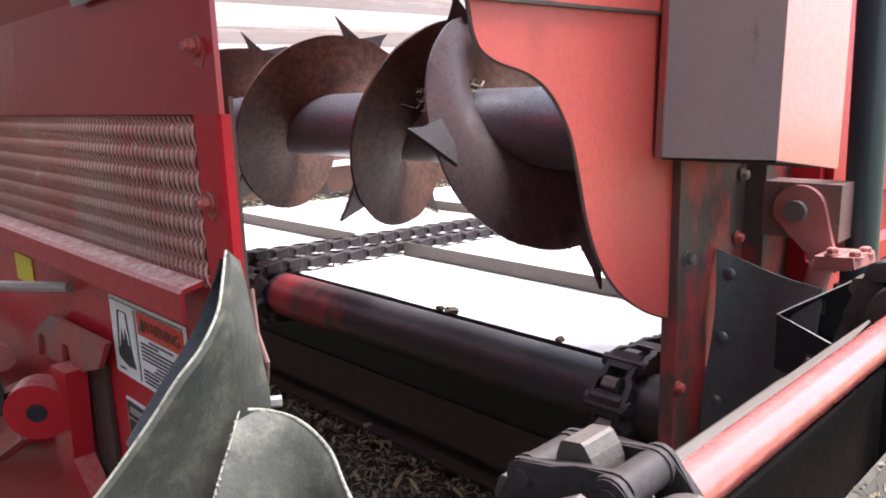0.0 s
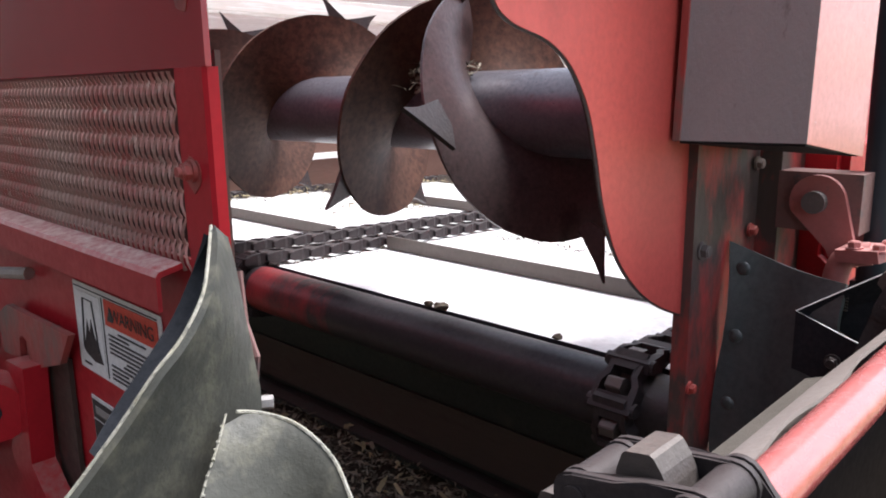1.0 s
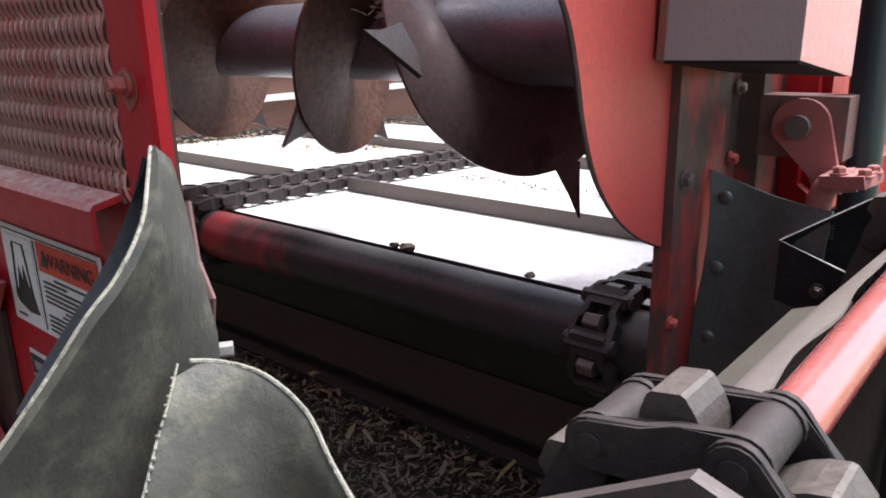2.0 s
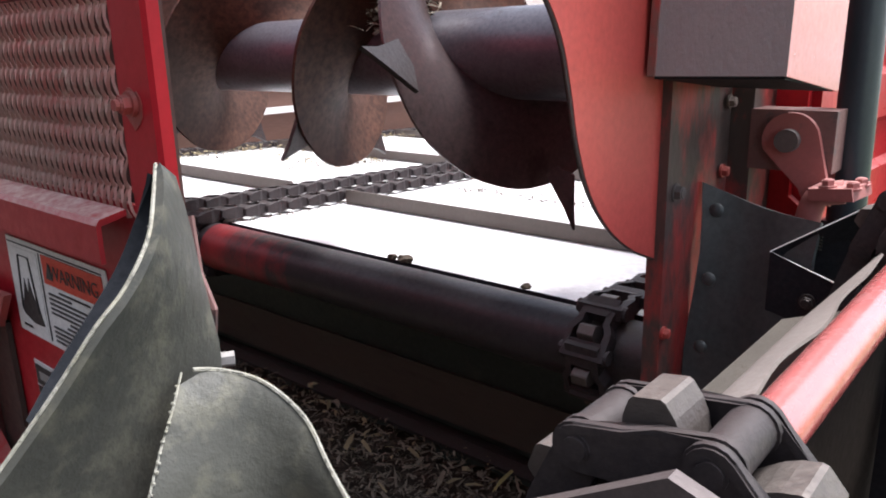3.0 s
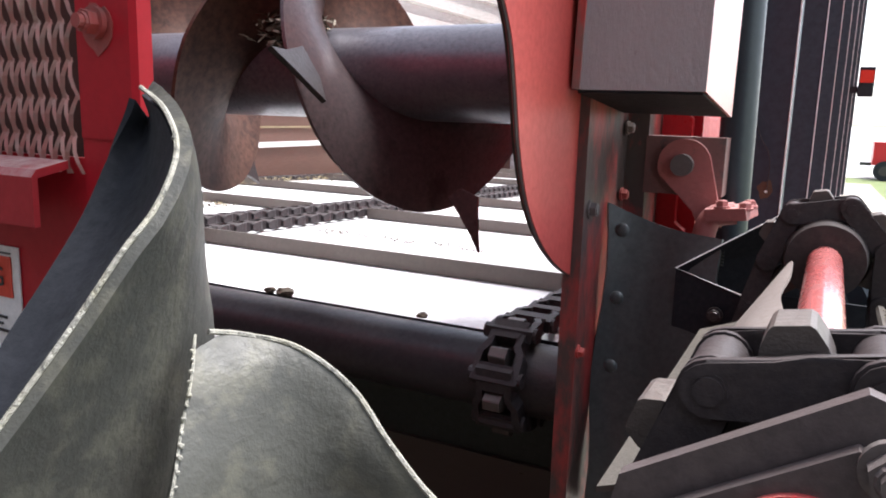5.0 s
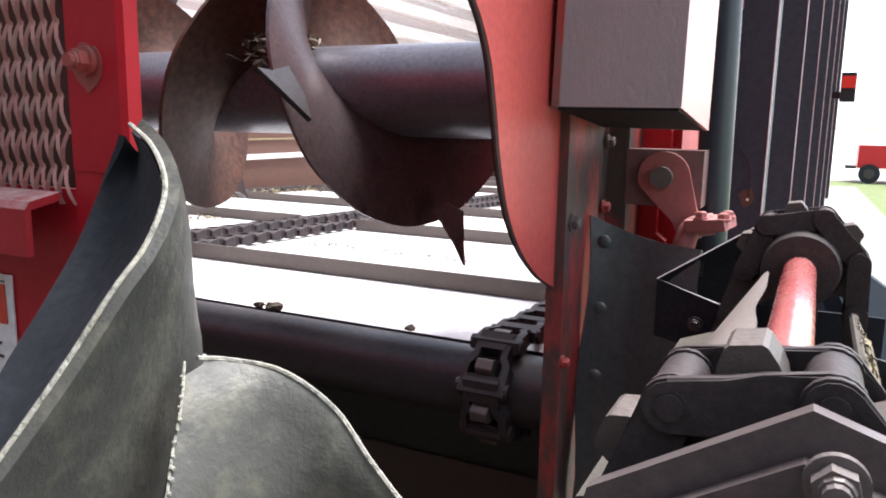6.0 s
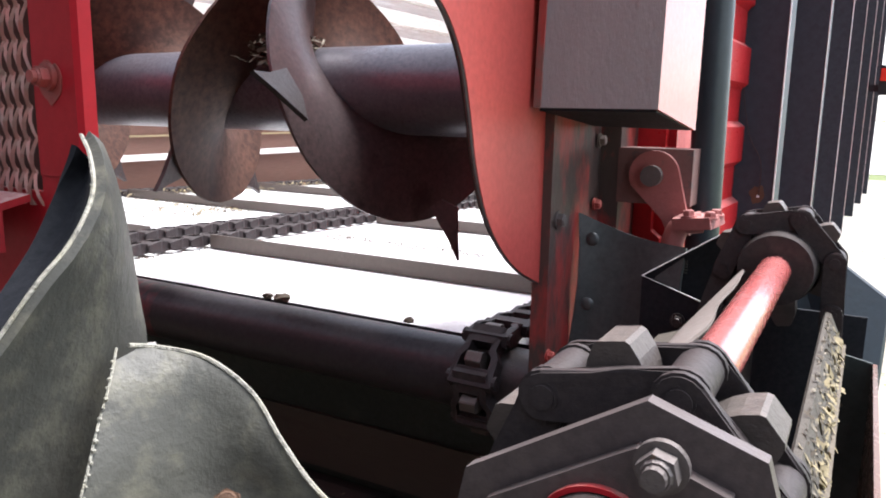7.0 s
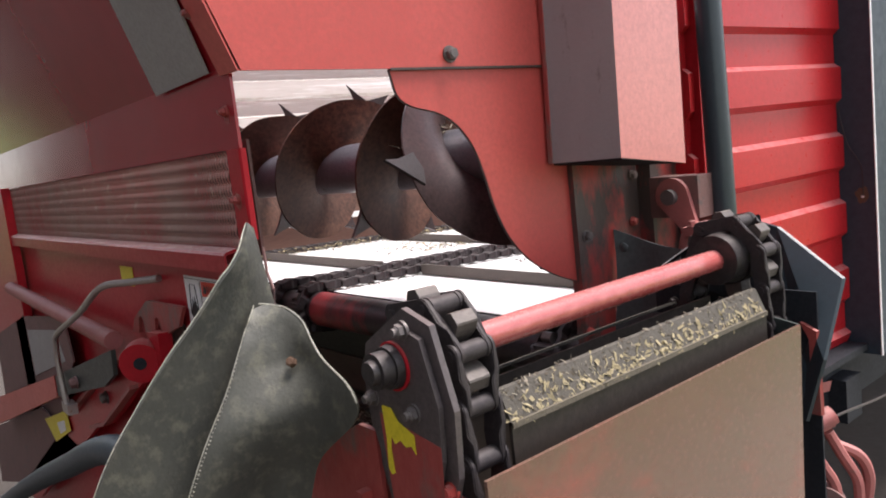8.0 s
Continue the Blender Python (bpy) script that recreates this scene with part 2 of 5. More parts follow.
def part(name, bm, mat, parent, label="", bevel=0.0, smooth=False, second=None):
    """Links a bmesh, given in world coordinates, as one mesh under a thing or a part."""
    if bevel:
        sharp = [e for e in bm.edges if len(e.link_faces) == 2 and e.calc_face_angle(0) > 0.6]
        bmesh.ops.bevel(bm, geom=sharp, offset=bevel, segments=1, affect="EDGES", clamp_overlap=True)
    bmesh.ops.recalc_face_normals(bm, faces=bm.faces)
    me = bpy.data.meshes.new(name)
    for f in bm.faces:
        f.smooth = smooth
    bm.to_mesh(me)
    bm.free()
    if smooth:
        me.set_sharp_from_angle(angle=radians(38))
    me.materials.append(mat)
    if second:
        me.materials.append(second)
    ob = new(name, me)
    if parent:
        ob.parent = parent
        if parent.type == "EMPTY":
            ob.matrix_parent_inverse = Matrix.Translation(-parent.location)
    if label:
        ob["label"] = label
    return ob


def box(bm, x0, x1, y0, y1, z0, z1):
    v = [bm.verts.new((x, y, z)) for x in (x0, x1) for y in (y0, y1) for z in (z0, z1)]
    for q in ((0, 1, 3, 2), (4, 6, 7, 5), (0, 4, 5, 1), (2, 3, 7, 6), (0, 2, 6, 4), (1, 5, 7, 3)):
        bm.faces.new([v[i] for i in q])
    return bm


def prism(bm, points, way):
    """A flat outline pushed along a vector."""
    way = Vector(way)
    a = [bm.verts.new(p) for p in points]
    b = [bm.verts.new(Vector(p) + way) for p in points]
    bm.faces.new(a)
    bm.faces.new(b[::-1])
    for i in range(len(a)):
        j = (i + 1) % len(a)
        bm.faces.new((a[i], b[i], b[j], a[j]))
    return bm


def cylinder(bm, p, q, r, r2=None, sides=20, caps=True):
    p, q = Vector(p), Vector(q)
    axis = (q - p).normalized()
    u = axis.orthogonal().normalized()
    w = axis.cross(u)
    rings = []
    for c, rad in ((p, r), (q, r if r2 is None else r2)):
        rings.append([bm.verts.new(c + rad * (math.cos(a) * u + math.sin(a) * w)) for a in (2 * math.pi * k / sides for k in range(sides))])
    for k in range(sides):
        j = (k + 1) % sides
        bm.faces.new((rings[0][k], rings[0][j], rings[1][j], rings[1][k]))
    if caps:
        bm.faces.new(rings[0][::-1])
        bm.faces.new(rings[1])
    return bm


def tube(bm, points, r, sides=10):
    """A bent rod through the points."""
    points = [Vector(p) for p in points]
    rings, u = [], None
    for i, p in enumerate(points):
        d = (points[min(i + 1, len(points) - 1)] - points[max(i - 1, 0)]).normalized()
        u = d.orthogonal().normalized() if u is None else (u - d * u.dot(d)).normalized()
        w = d.cross(u)
        rings.append([bm.verts.new(p + r * (math.cos(a) * u + math.sin(a) * w)) for a in (2 * math.pi * k / sides for k in range(sides))])
    for a, b in zip(rings, rings[1:]):
        for k in range(sides):
            j = (k + 1) % sides
            bm.faces.new((a[k], a[j], b[j], b[k]))
    bm.faces.new(rings[0][::-1])
    bm.faces.new(rings[-1])
    return bm


def curve_through(points, steps=6):
    """Catmull-Rom points through the given ones."""
    p = [Vector(q) for q in points]
    p = [2 * p[0] - p[1], *p, 2 * p[-1] - p[-2]]
    out = []
    for i in range(1, len(p) - 2):
        for k in range(steps):
            t = k / steps
            out.append(0.5 * (2 * p[i] + (p[i + 1] - p[i - 1]) * t + (2 * p[i - 1] - 5 * p[i] + 4 * p[i + 1] - p[i + 2]) * t * t
                              + (3 * p[i] - p[i - 1] - 3 * p[i + 1] + p[i + 2]) * t ** 3))
    return out + [p[-2]]


def evenly(points, count):
    """The same line in even steps."""
    p = [Vector(q) for q in points]
    run = [0.0]
    for a, b in zip(p, p[1:]):
        run.append(run[-1] + (b - a).length)
    out = []
    for k in range(count):
        s = run[-1] * k / (count - 1)
        i = max(0, min(len(p) - 2, sum(1 for r in run if r <= s) - 1))
        f = (s - run[i]) / max(1e-9, run[i + 1] - run[i])
        out.append(p[i].lerp(p[i + 1], min(1, f)))
    return out


def sheet(bm, rows, thick):
    """A bent sheet with thickness from a grid of points."""
    n, m = len(rows), len(rows[0])
    normal = [[None] * m for _ in range(n)]
    for i in range(n):
        for j in range(m):
            a = rows[min(i + 1, n - 1)][j] - rows[max(i - 1, 0)][j]
            b = rows[i][min(j + 1, m - 1)] - rows[i][max(j - 1, 0)]
            c = a.cross(b)
            normal[i][j] = c.normalized() if c.length > 1e-12 else Vector((0, 0, 1))
    top = [[bm.verts.new(rows[i][j]) for j in range(m)] for i in range(n)]
    low = [[bm.verts.new(rows[i][j] - thick * normal[i][j]) for j in range(m)] for i in range(n)]
    for i in range(n - 1):
        for j in range(m - 1):
            bm.faces.new((top[i][j], top[i + 1][j], top[i + 1][j + 1], top[i][j + 1]))
            bm.faces.new((low[i][j], low[i][j + 1], low[i + 1][j + 1], low[i + 1][j]))
    for i in range(n - 1):
        for j in (0, m - 1):
            bm.faces.new((top[i][j], low[i][j], low[i + 1][j], top[i + 1][j]))
    for j in range(m - 1):
        for i in (0, n - 1):
            bm.faces.new((top[i][j], top[i][j + 1], low[i][j + 1], low[i][j]))
    return bm


def hex_bolt(name, at, way, size, parent, mat=None, washer=True, shank=0.0):
    """A hexagon head with its washer, pointing along way."""
    at, way = Vector(at), Vector(way).normalized()
    bm = bmesh.new()
    cylinder(bm, at, at + way * size * 0.62, size * 0.56, sides=6)
    cylinder(bm, at + way * size * 0.6, at + way * size * 0.72, size * 0.45, size * 0.38, sides=12)
    if washer:
        cylinder(bm, at - way * 0.001, at + way * size * 0.16, size * 0.72, sides=24)
    if shank:
        cylinder(bm, at, at + way * shank, size * 0.32, sides=12)
    return part(name, bm, mat or BOLT, parent, bevel=size * 0.04)


B = bmesh.new


def chips(name, count, place, size, mats, label, seed, parent=None, slope=0.0):
    """Many small flat bits lying at random, one mesh."""
    rnd = random.Random(seed)
    bm = B()
    for _ in range(count):
        p = Vector(place(rnd))
        l, w = size * rnd.uniform(0.5, 1.6), size * rnd.uniform(0.12, 0.4)
        m = Matrix.Rotation(slope, 3, "Y") @ Euler((rnd.uniform(-0.6, 0.6), rnd.uniform(-0.6, 0.6), rnd.uniform(0, 6.3))).to_matrix()
        q = [p + m @ Vector(c) for c in ((-l / 2, -w / 2, 0), (0, -w / 2, w * 0.3), (l / 2, 0, 0), (0, w / 2, w * 0.3), (-l / 2, w / 3, 0))]
        f = bm.faces.new([bm.verts.new(c) for c in q])
        f.material_index = 0 if rnd.random() < 0.6 else 1
    me = bpy.data.meshes.new(name)
    bm.to_mesh(me)
    bm.free()
    for mm in mats:
        me.materials.append(mm)
    ob = new(name, me)
    if parent:
        ob.parent = parent
    return tagged(ob, label, "litter", kind="stuff")




# ---- ground and distance ----
bm = B()
ring = [bm.verts.new((900 * math.cos(a), 900 * math.sin(a), 0)) for a in (2 * math.pi * k / 48 for k in range(48))]
bm.faces.new(ring)
tagged(part("ground", bm, GRASS, None), "short green grass field reaching the horizon", "grass", kind="structure")
bm = B()
prism(bm, [(-3.2, 0.4, 0.004), (1.7, 0.4, 0.004), (1.45, 6, 0.004), (1.2, 10, 0.004), (1.0, 17, 0.004), (-3.2, 17, 0.004)], (0, 0, 0.01))
tagged(part("gravel_track", bm, GRAVEL, None), "pale gravel track beside the wagon", "gravel", kind="structure")


# unseen wall, added to hold back sky light and darken reflections in the front panel
LIGHT_BLOCK = material("dark_light_block", (0.1, 0.088, 0.08), (0.07, 0.06, 0.055), 0.8, 0, None, 0.6, 1.5, 30, 0.3, 0.7, stretch=(6, 1, 0.4))
bm = B()
box(bm, -9.2, 3.0, -3.5, -3.3, 0, 3.4)
box(bm, -9.2, -9.0, -3.3, -2.2, 0, 3.4)
tagged(part("wall_light_block", bm, LIGHT_BLOCK, None), "unseen dark wall added to dim light and reflections on the wagon front", "wall", kind="structure")


# far ground painted pale to imitate the overexposed haze over the field
bm = B()
prism(bm, [(-14, 19, 0.004), (60, 19, 0.004), (300, 400, 0.004), (-200, 400, 0.004)], (0, 0, 0.01))
tagged(part("yard", bm, FIELD_HAZE, None), "far field beyond the grass, painted pale as bright haze", "yard", kind="structure")
bm = B()
prism(bm, [(-14, -4, 0.004), (5, -4, 0.004), (5, 0.4, 0.004), (0.3, 0.45, 0.004), (0.25, 5.0, 0.004), (-14, 5.0, 0.004)], (0, 0, 0.012))
tagged(part("bare_soil", bm, YARD_SOIL, None), "dark trodden soil in front of the wagon", "soil", kind="structure")


# ---- the wagon box: floor, walls ----
CENTRE, FAR, REAR = -1.17, -2.28, 5.2
bm = B()
box(bm, FAR, -0.06, 0.0, REAR, 0.92, 0.95)
floor = tagged(part("floor", bm, FLOOR, None, bevel=0.003), "white plastic wagon floor with thin dirt streaks", "floor", kind="structure")
bm = B()
box(bm, FAR, -0.06, -0.003, -0.0005, 0.93, 0.9515)
part("floor_lip", bm, BLACK_RUBBER, floor, "black edge strip of the floor")


def ribbed(bm, x, out, z0, z1, y0, y1, pitch=0.152, first=1.405):
    """A wall sheet with horizontal ribs, closed behind."""
    line = [(x, z0)]
    k = math.ceil((z0 - first) / pitch)
    while first + k * pitch < z1:
        z = first + k * pitch
        for dz, dx in ((-0.09, 0.0), (-0.078, 1.0), (-0.01, 1.0), (0.0, 0.0)):
            if z0 < z + dz < z1:
                line.append((x + dx * out, z + dz))
        k += 1
    line.append((x, z1))
    back = [(x - math.copysign(0.03, out), z1), (x - math.copysign(0.03, out), z0)]
    return prism(bm, [(px, y0, pz) for px, pz in line + back], (0, y1 - y0, 0))


wall_side = tagged(part("wall_side", ribbed(B(), 0.062, 0.013, 0.757, 2.35, 0.15, 0.73), RED_WALL, None), "glossy red ribbed steel side wall of the wagon", "wall", kind="structure")
FLARE = Matrix.Translation((0.062, 0.72, 0)) @ Matrix.Rotation(radians(-2.4), 4, "Z") @ Matrix.Translation((-0.062, -0.72, 0))
wall_side.data.transform(FLARE)
rear_panel = part("rear_panel", ribbed(B(), 0.04, 0.013, 0.757, 2.35, 0.731, REAR), RED_WALL, wall_side, "red ribbed panel behind the stakes")
rear_panel.data.transform(FLARE)
wall_far = tagged(part("wall_far", ribbed(B(), FAR, 0.03, 1.2, 2.35, -0.6, REAR), INNER, None), "off-white ribbed inner wall of the wagon box", "wall", kind="structure")
bm = B()
box(bm, FAR - 0.03, FAR + 0.012, -0.6, REAR, 0.72, 1.2)
board = part("kick_board", bm, BROWN, wall_far, "brown stained lower board")
bm = B()
box(bm, FAR + 0.012, FAR + 0.03, 0.2, REAR, 1.045, 1.07)
part("batten", bm, WHITE, wall_far, "thin white batten", bevel=0.003)
bm = B()
box(bm, FAR + 0.012, FAR + 0.022, 0.2, REAR, 1.14, 1.148)
part("batten", bm, STRAW, wall_far, "thin straw-coloured batten", bevel=0.002)
wall_rear = tagged(part("wall_rear", box(B(), FAR - 0.03, 0.09, REAR, REAR + 0.04, 0.72, 2.35), INNER, None), "plain rear wall of the wagon box", "wall", kind="structure")

# upright stakes of the side wall
stake = thing("wall_stake", (0.1, 0.72, 0.75), "blue-black steel stake on the red side wall", "stake", "wall stakes")
bm = B()
prism(bm, [(0.044, 0.72, 0.74), (0.139, 0.72, 0.74), (0.139, 0.84, 0.74), (0.133, 0.84, 0.74), (0.133, 0.727, 0.74), (0.044, 0.727, 0.74)], (0, 0, 1.64))
part("channel", bm, STAKE, stake)
bm = B()
box(bm, 0.1388, 0.1412, 0.7175, 0.7235, 0.74, 2.38)
part("lip", bm, STAKE_EDGE, stake, "thin white lip")
for k in range(1, 7):
    copy_thing(stake, Matrix.Translation((0.1 + 0.031 * k, 0.72 + 0.74 * k, 0.75)))
bm = B()
blot = [(0.11 + (0.014 + 0.006 * noise.noise((k * 0.4, 2, 0))) * math.cos(k * 0.2618), 0.7192, 1.108 + (0.018 + 0.008 * noise.noise((k * 0.4, 5, 1))) * math.sin(k * 0.2618)) for k in range(24)]
part("rust_stain", prism(bm, blot, (0, 0.0006, 0)), RUST, stake, "rust-red stain on the stake")
part("rivet", cylinder(B(), (0.112, 0.719, 1.104), (0.112, 0.7165, 1.104), 0.003, sides=10), STAKE_EDGE, stake, "bright bare rivet")
wire = thing("loose_wire", (0.09, 0.71, 1.3), "thin loose wire hanging down the stake", "wire")
part("strand", tube(B(), curve_through([(0.052, 0.712, 1.52), (0.055, 0.71, 1.44), (0.062, 0.709, 1.356), (0.085, 0.71, 1.231), (0.112, 0.713, 1.174), (0.113, 0.717, 1.105)], 5), 0.0011, 5), STEEL, wire, smooth=True)
pole = thing("upright_tube", (0.115, 0.134, 0.7), "dark upright tube beside the side wall", "tube")
part("tube", cylinder(B(), (0.115, 0.134, 0.9), (0.095, 0.134, 2.3), 0.022, sides=20), POLE, pole, smooth=True)
for z in (1.06, 1.62):
    part("clip", box(B(), 0.088, 0.14, 0.118, 0.168, z, z + 0.022), STEEL, pole, "dark steel clip", bevel=0.003)
bm = B()
box(bm, 0.02, 0.063, 0.165, 0.22, 0.75, 2.3)
part("corner_panel", bm, RED_GLOSS, wall_side, bevel=0.004)

# tail lamp far along the wall
lamp = thing("tail_lamp", (0.33, 4.17, 1.47), "red tail lamp on a dark bracket", "lamp")
part("bracket", box(B(), 0.2, 0.36, 4.21, 4.24, 1.42, 1.46), BLACK_RUBBER, lamp, bevel=0.006)
part("housing", box(B(), 0.315, 0.395, 4.17, 4.21, 1.4, 1.57), BLACK_RUBBER, lamp, bevel=0.006)
part("lens", box(B(), 0.32, 0.39, 4.155, 4.172, 1.48, 1.55), TAIL, lamp, bevel=0.006)

# wagon frame below
frame_rail = thing("frame_rail", (0.0, 2.5, 0.6), "dark steel frame rail under the wagon", "beam")
part("web", box(B(), -0.02, 0.06, 0.25, REAR, 0.62, 0.75), BLACK_RUBBER, frame_rail, bevel=0.004)
part("flange", box(B(), -0.02, 0.11, 0.25, REAR, 0.75, 0.765), BLACK_RUBBER, frame_rail, bevel=0.003)
part("cross_member", box(B(), FAR, 0.1, 0.62, 0.7, 0.6, 0.7), BLACK_RUBBER, frame_rail, bevel=0.004)
tagged(part("wall_under", box(B(), FAR, 0.03, 0.1, 0.12, 0.1, 0.91), DARK, None), "dark steel bulkhead below the wagon floor", "wall", kind="structure")

# a red wagon far off
cart = thing("farm_cart", (2.0, 19, 0), "small faded red farm cart parked at the grass edge", "cart")
part("body", box(B(), 1.05, 2.9, 18.6, 19.8, 0.34, 0.86), RED_WALL, cart, bevel=0.02)
part("drawbar", box(B(), 0.82, 1.06, 19.1, 19.2, 0.3, 0.38), DARK, cart)
for x in (1.3, 2.5):
    wheel = part("wheel", cylinder(B(), (x, 18.5, 0.22), (x, 18.62, 0.22), 0.22, sides=24), BLACK_RUBBER, cart, smooth=True)
    part("rim", cylinder(B(), (x, 18.49, 0.22), (x, 18.51, 0.22), 0.11, sides=16), STEEL, wheel)


# ---- front wall with its guard grille ----
FY = -0.667
wall_front = thing("wall_front", (-1.1, FY, 0.6), "glossy red front wall of the wagon with a mesh guard", "wall", kind="structure")
bm = B()
prism(bm, [(-2.25, FY, 1.338), (-2.25, FY, 1.435), (-2.25, FY - 0.3, 2.2), (-2.25, FY - 0.296, 2.2), (-2.25, FY + 0.004, 1.436), (-2.25, FY + 0.004, 1.338)], (2.2, 0, 0))
part("upper_panel", bm, UPPER_GLOSS, wall_front, bevel=0.0015)
bm = B()
prism(bm, [(-0.089, FY, 1.225), (-0.055, FY, 1.225), (-0.052, FY + 0.002, 1.225), (-0.05, FY + 0.008, 1.225), (-0.053, FY + 0.008, 1.225), (-0.056, FY + 0.004, 1.225), (-0.089, FY + 0.004, 1.225)], (0, 0, 0.113))
part("edge_post", bm, RED_GLOSS, wall_front, bevel=0.0012)
part("edge_foot", box(B(), -0.0895, -0.068, FY + 0.001, FY + 0.005, 1.08, 1.2255), RED_GLOSS, wall_front)
part("lower_panel", box(B(), -2.25, -0.089, FY + 0.006, FY + 0.01, 0.25, 1.215), RED_GLOSS, wall_front)
part("inner_liner", box(B(), -2.25, -0.092, FY + 0.0115, FY + 0.0145, 0.25, 1.195), OILY, wall_front, "dark inner face of the front wall")
bm = B()
prism(bm, [(-1.6, FY, 1.214), (-1.6, FY - 0.0165, 1.2105), (-1.6, FY - 0.019, 1.207), (-1.6, FY - 0.019, 1.184), (-1.6, FY - 0.016, 1.184), (-1.6, FY - 0.016, 1.2065), (-1.6, FY, 1.21)], (1.5, 0, 0))
part("ledge", bm, LEDGE, wall_front, "dusty red bent ledge", bevel=0.001)
part("backing", box(B(), -1.56, -0.092, FY + 0.03, FY + 0.034, 1.2, 1.35), BACKING, wall_front, "brown panel behind the mesh")
# expanded metal: staggered rows of twisted upright strands
bm = B()
cw, ch = 0.0086, 0.0174
for j in range(8):
    low = 1.2085 + j * ch
    for i in range(int(1.455 / cw)):
        x = -0.0945 - (i + 0.5 * (j % 2)) * cw
        for lean, wide, back in ((0.5, 0.84, 0.0), (-0.5, 0.5, 0.0012)):
            if x + lean * cw > -0.091 or low > 1.334:
                continue
            rows = []
            for f, half, out in ((-0.06, 0.0009, 0.0026), (0.25, 0.0013, 0.0006), (0.55, 0.0014, 0.0), (0.8, 0.0011, 0.001), (1.06, 0.0007, 0.0026)):
                z, c, half, out = min(low + f * ch, 1.3365), x + lean * cw * f, half * wide, FY + out + back
                rows.append([bm.verts.new(v) for v in ((c - half, out + 0.0014, z), (c - half * 0.2, out - 0.0008, z), (c + half, out + 0.0008, z))])
            for a, b in zip(rows, rows[1:]):
                for u, v in ((0, 1), (1, 2), (2, 0)):
                    bm.faces.new((a[u], b[u], b[v], a[v]))
MESH = material("dusty_mesh_strands", (0.33, 0.225, 0.19), (0.33, 0.075, 0.068), 0.46, 0.1, (0.46, 0.37, 0.31), 0.58, 7.0, 140, 0.1, 0.4, spot_scale=30, spot_soft=0.14)
part("mesh_guard", bm, MESH, wall_front, "expanded metal mesh with dusty strands")
for x, z in ((-0.072, 1.384), (-0.074, 1.276), (-0.07, 1.5)):
    hex_bolt("bolt", (x, FY - 0.002 - (0.027 if z > 1.45 else 0), z), (0, -1, 0), 0.0098, wall_front, RED_WORN, shank=0.0095)
for x, z in ((-0.072, 1.384), (-0.074, 1.276)):
    bm = B()
    blot = [(x + (0.009 + 0.003 * noise.noise((k * 0.5, z * 9, 0))) * math.cos(k * 0.3307), FY - 0.0006, z - 0.003 + (0.011 + 0.004 * noise.noise((k * 0.5, z * 9, 5))) * math.sin(k * 0.3307)) for k in range(19)]
    part("rust_stain", prism(bm, blot, (0, 0.0005, 0)), RED_WORN, wall_front, "dark rust stain round a bolt")
bm = B()
prism(bm, [(-0.283, FY - 0.004, 1.431), (-0.096, FY - 0.004, 1.434), (-0.06, FY - 0.083, 1.63), (-0.247, FY - 0.084, 1.632)], (0, -0.003, -0.001))
tagged(part("reflector_plate", bm, GREY_TAPE, None), "dusty grey rectangular plate on the leaning red panel", "plate")


# ---- side opening: header, curved plate, post ----
side = thing("wall_opening", (-0.02, -0.4, 1.4), "faded red side panel round the discharge opening", "wall", kind="structure")
bm = B()
prism(bm, [(-0.024, -0.668, 1.426), (-0.024, -0.1, 1.422), (-0.024, -0.1, 2.25), (-0.024, -0.98, 2.25)], (0.004, 0, 0))
part("header", bm, RED, side, bevel=0.0012)
bm = B()
prism(bm, [(-0.07, FY - 0.003, 1.4265), (-0.02, FY - 0.003, 1.4265), (-0.02, FY + 0.002, 1.4265), (-0.07, FY + 0.002, 1.4265)], (0, -0.3, 0.765))
part("corner_strip", bm, RED, side)
hex_bolt("bolt", (-0.02, -0.343, 1.443), (1, 0, 0), 0.017, side)
s_curve = curve_through([(-0.03, y, z) for y, z in ((-0.448, 1.424), (-0.439, 1.39), (-0.417, 1.374), (-0.37, 1.362), (-0.336, 1.342), (-0.308, 1.306),
                                                    (-0.291, 1.26), (-0.277, 1.212), (-0.252, 1.162), (-0.213, 1.121), (-0.163, 1.089), (-0.105, 1.065))], 5)
prism_line = [*s_curve, Vector((-0.03, -0.09, 1.065)), Vector((-0.03, -0.09, 1.424))]
curved = part("curved_plate", prism(B(), prism_line, (0.005, 0, 0)), RED, side, "faded red plate with an S-shaped edge", bevel=0.0008)
bm = B()
prism(bm, [(-0.034, -0.107, 0.6), (-0.014, -0.107, 0.6), (-0.014, 0.066, 0.6), (-0.034, 0.066, 0.6), (-0.034, 0.06, 0.6), (-0.02, 0.06, 0.6), (-0.02, -0.101, 0.6), (-0.034, -0.101, 0.6)], (0, 0, 0.88))
part("corner_post", bm, POST, side, "worn red steel channel post", bevel=0.0015)
bm = B()
prism(bm, [(-0.02, 0.07, 1.0), (0.012, 0.07, 1.0), (0.012, 0.2, 1.0), (-0.02, 0.2, 1.0)], (0, 0, 0.5))
part("gusset", bm, POST, side, bevel=0.002)
hex_bolt("bolt", (-0.014, -0.086, 1.139), (1, 0, 0), 0.015, side)
hex_bolt("bolt", (-0.013, -0.098, 0.976), (1, 0, 0), 0.011, side, RED)
for y, z in ((0.048, 1.229), (0.04, 1.146), (0.085, 1.235)):
    hex_bolt("bolt", (-0.01, y, z), (1, 0, 0), 0.012, side, RED_WORN, shank=0.007)

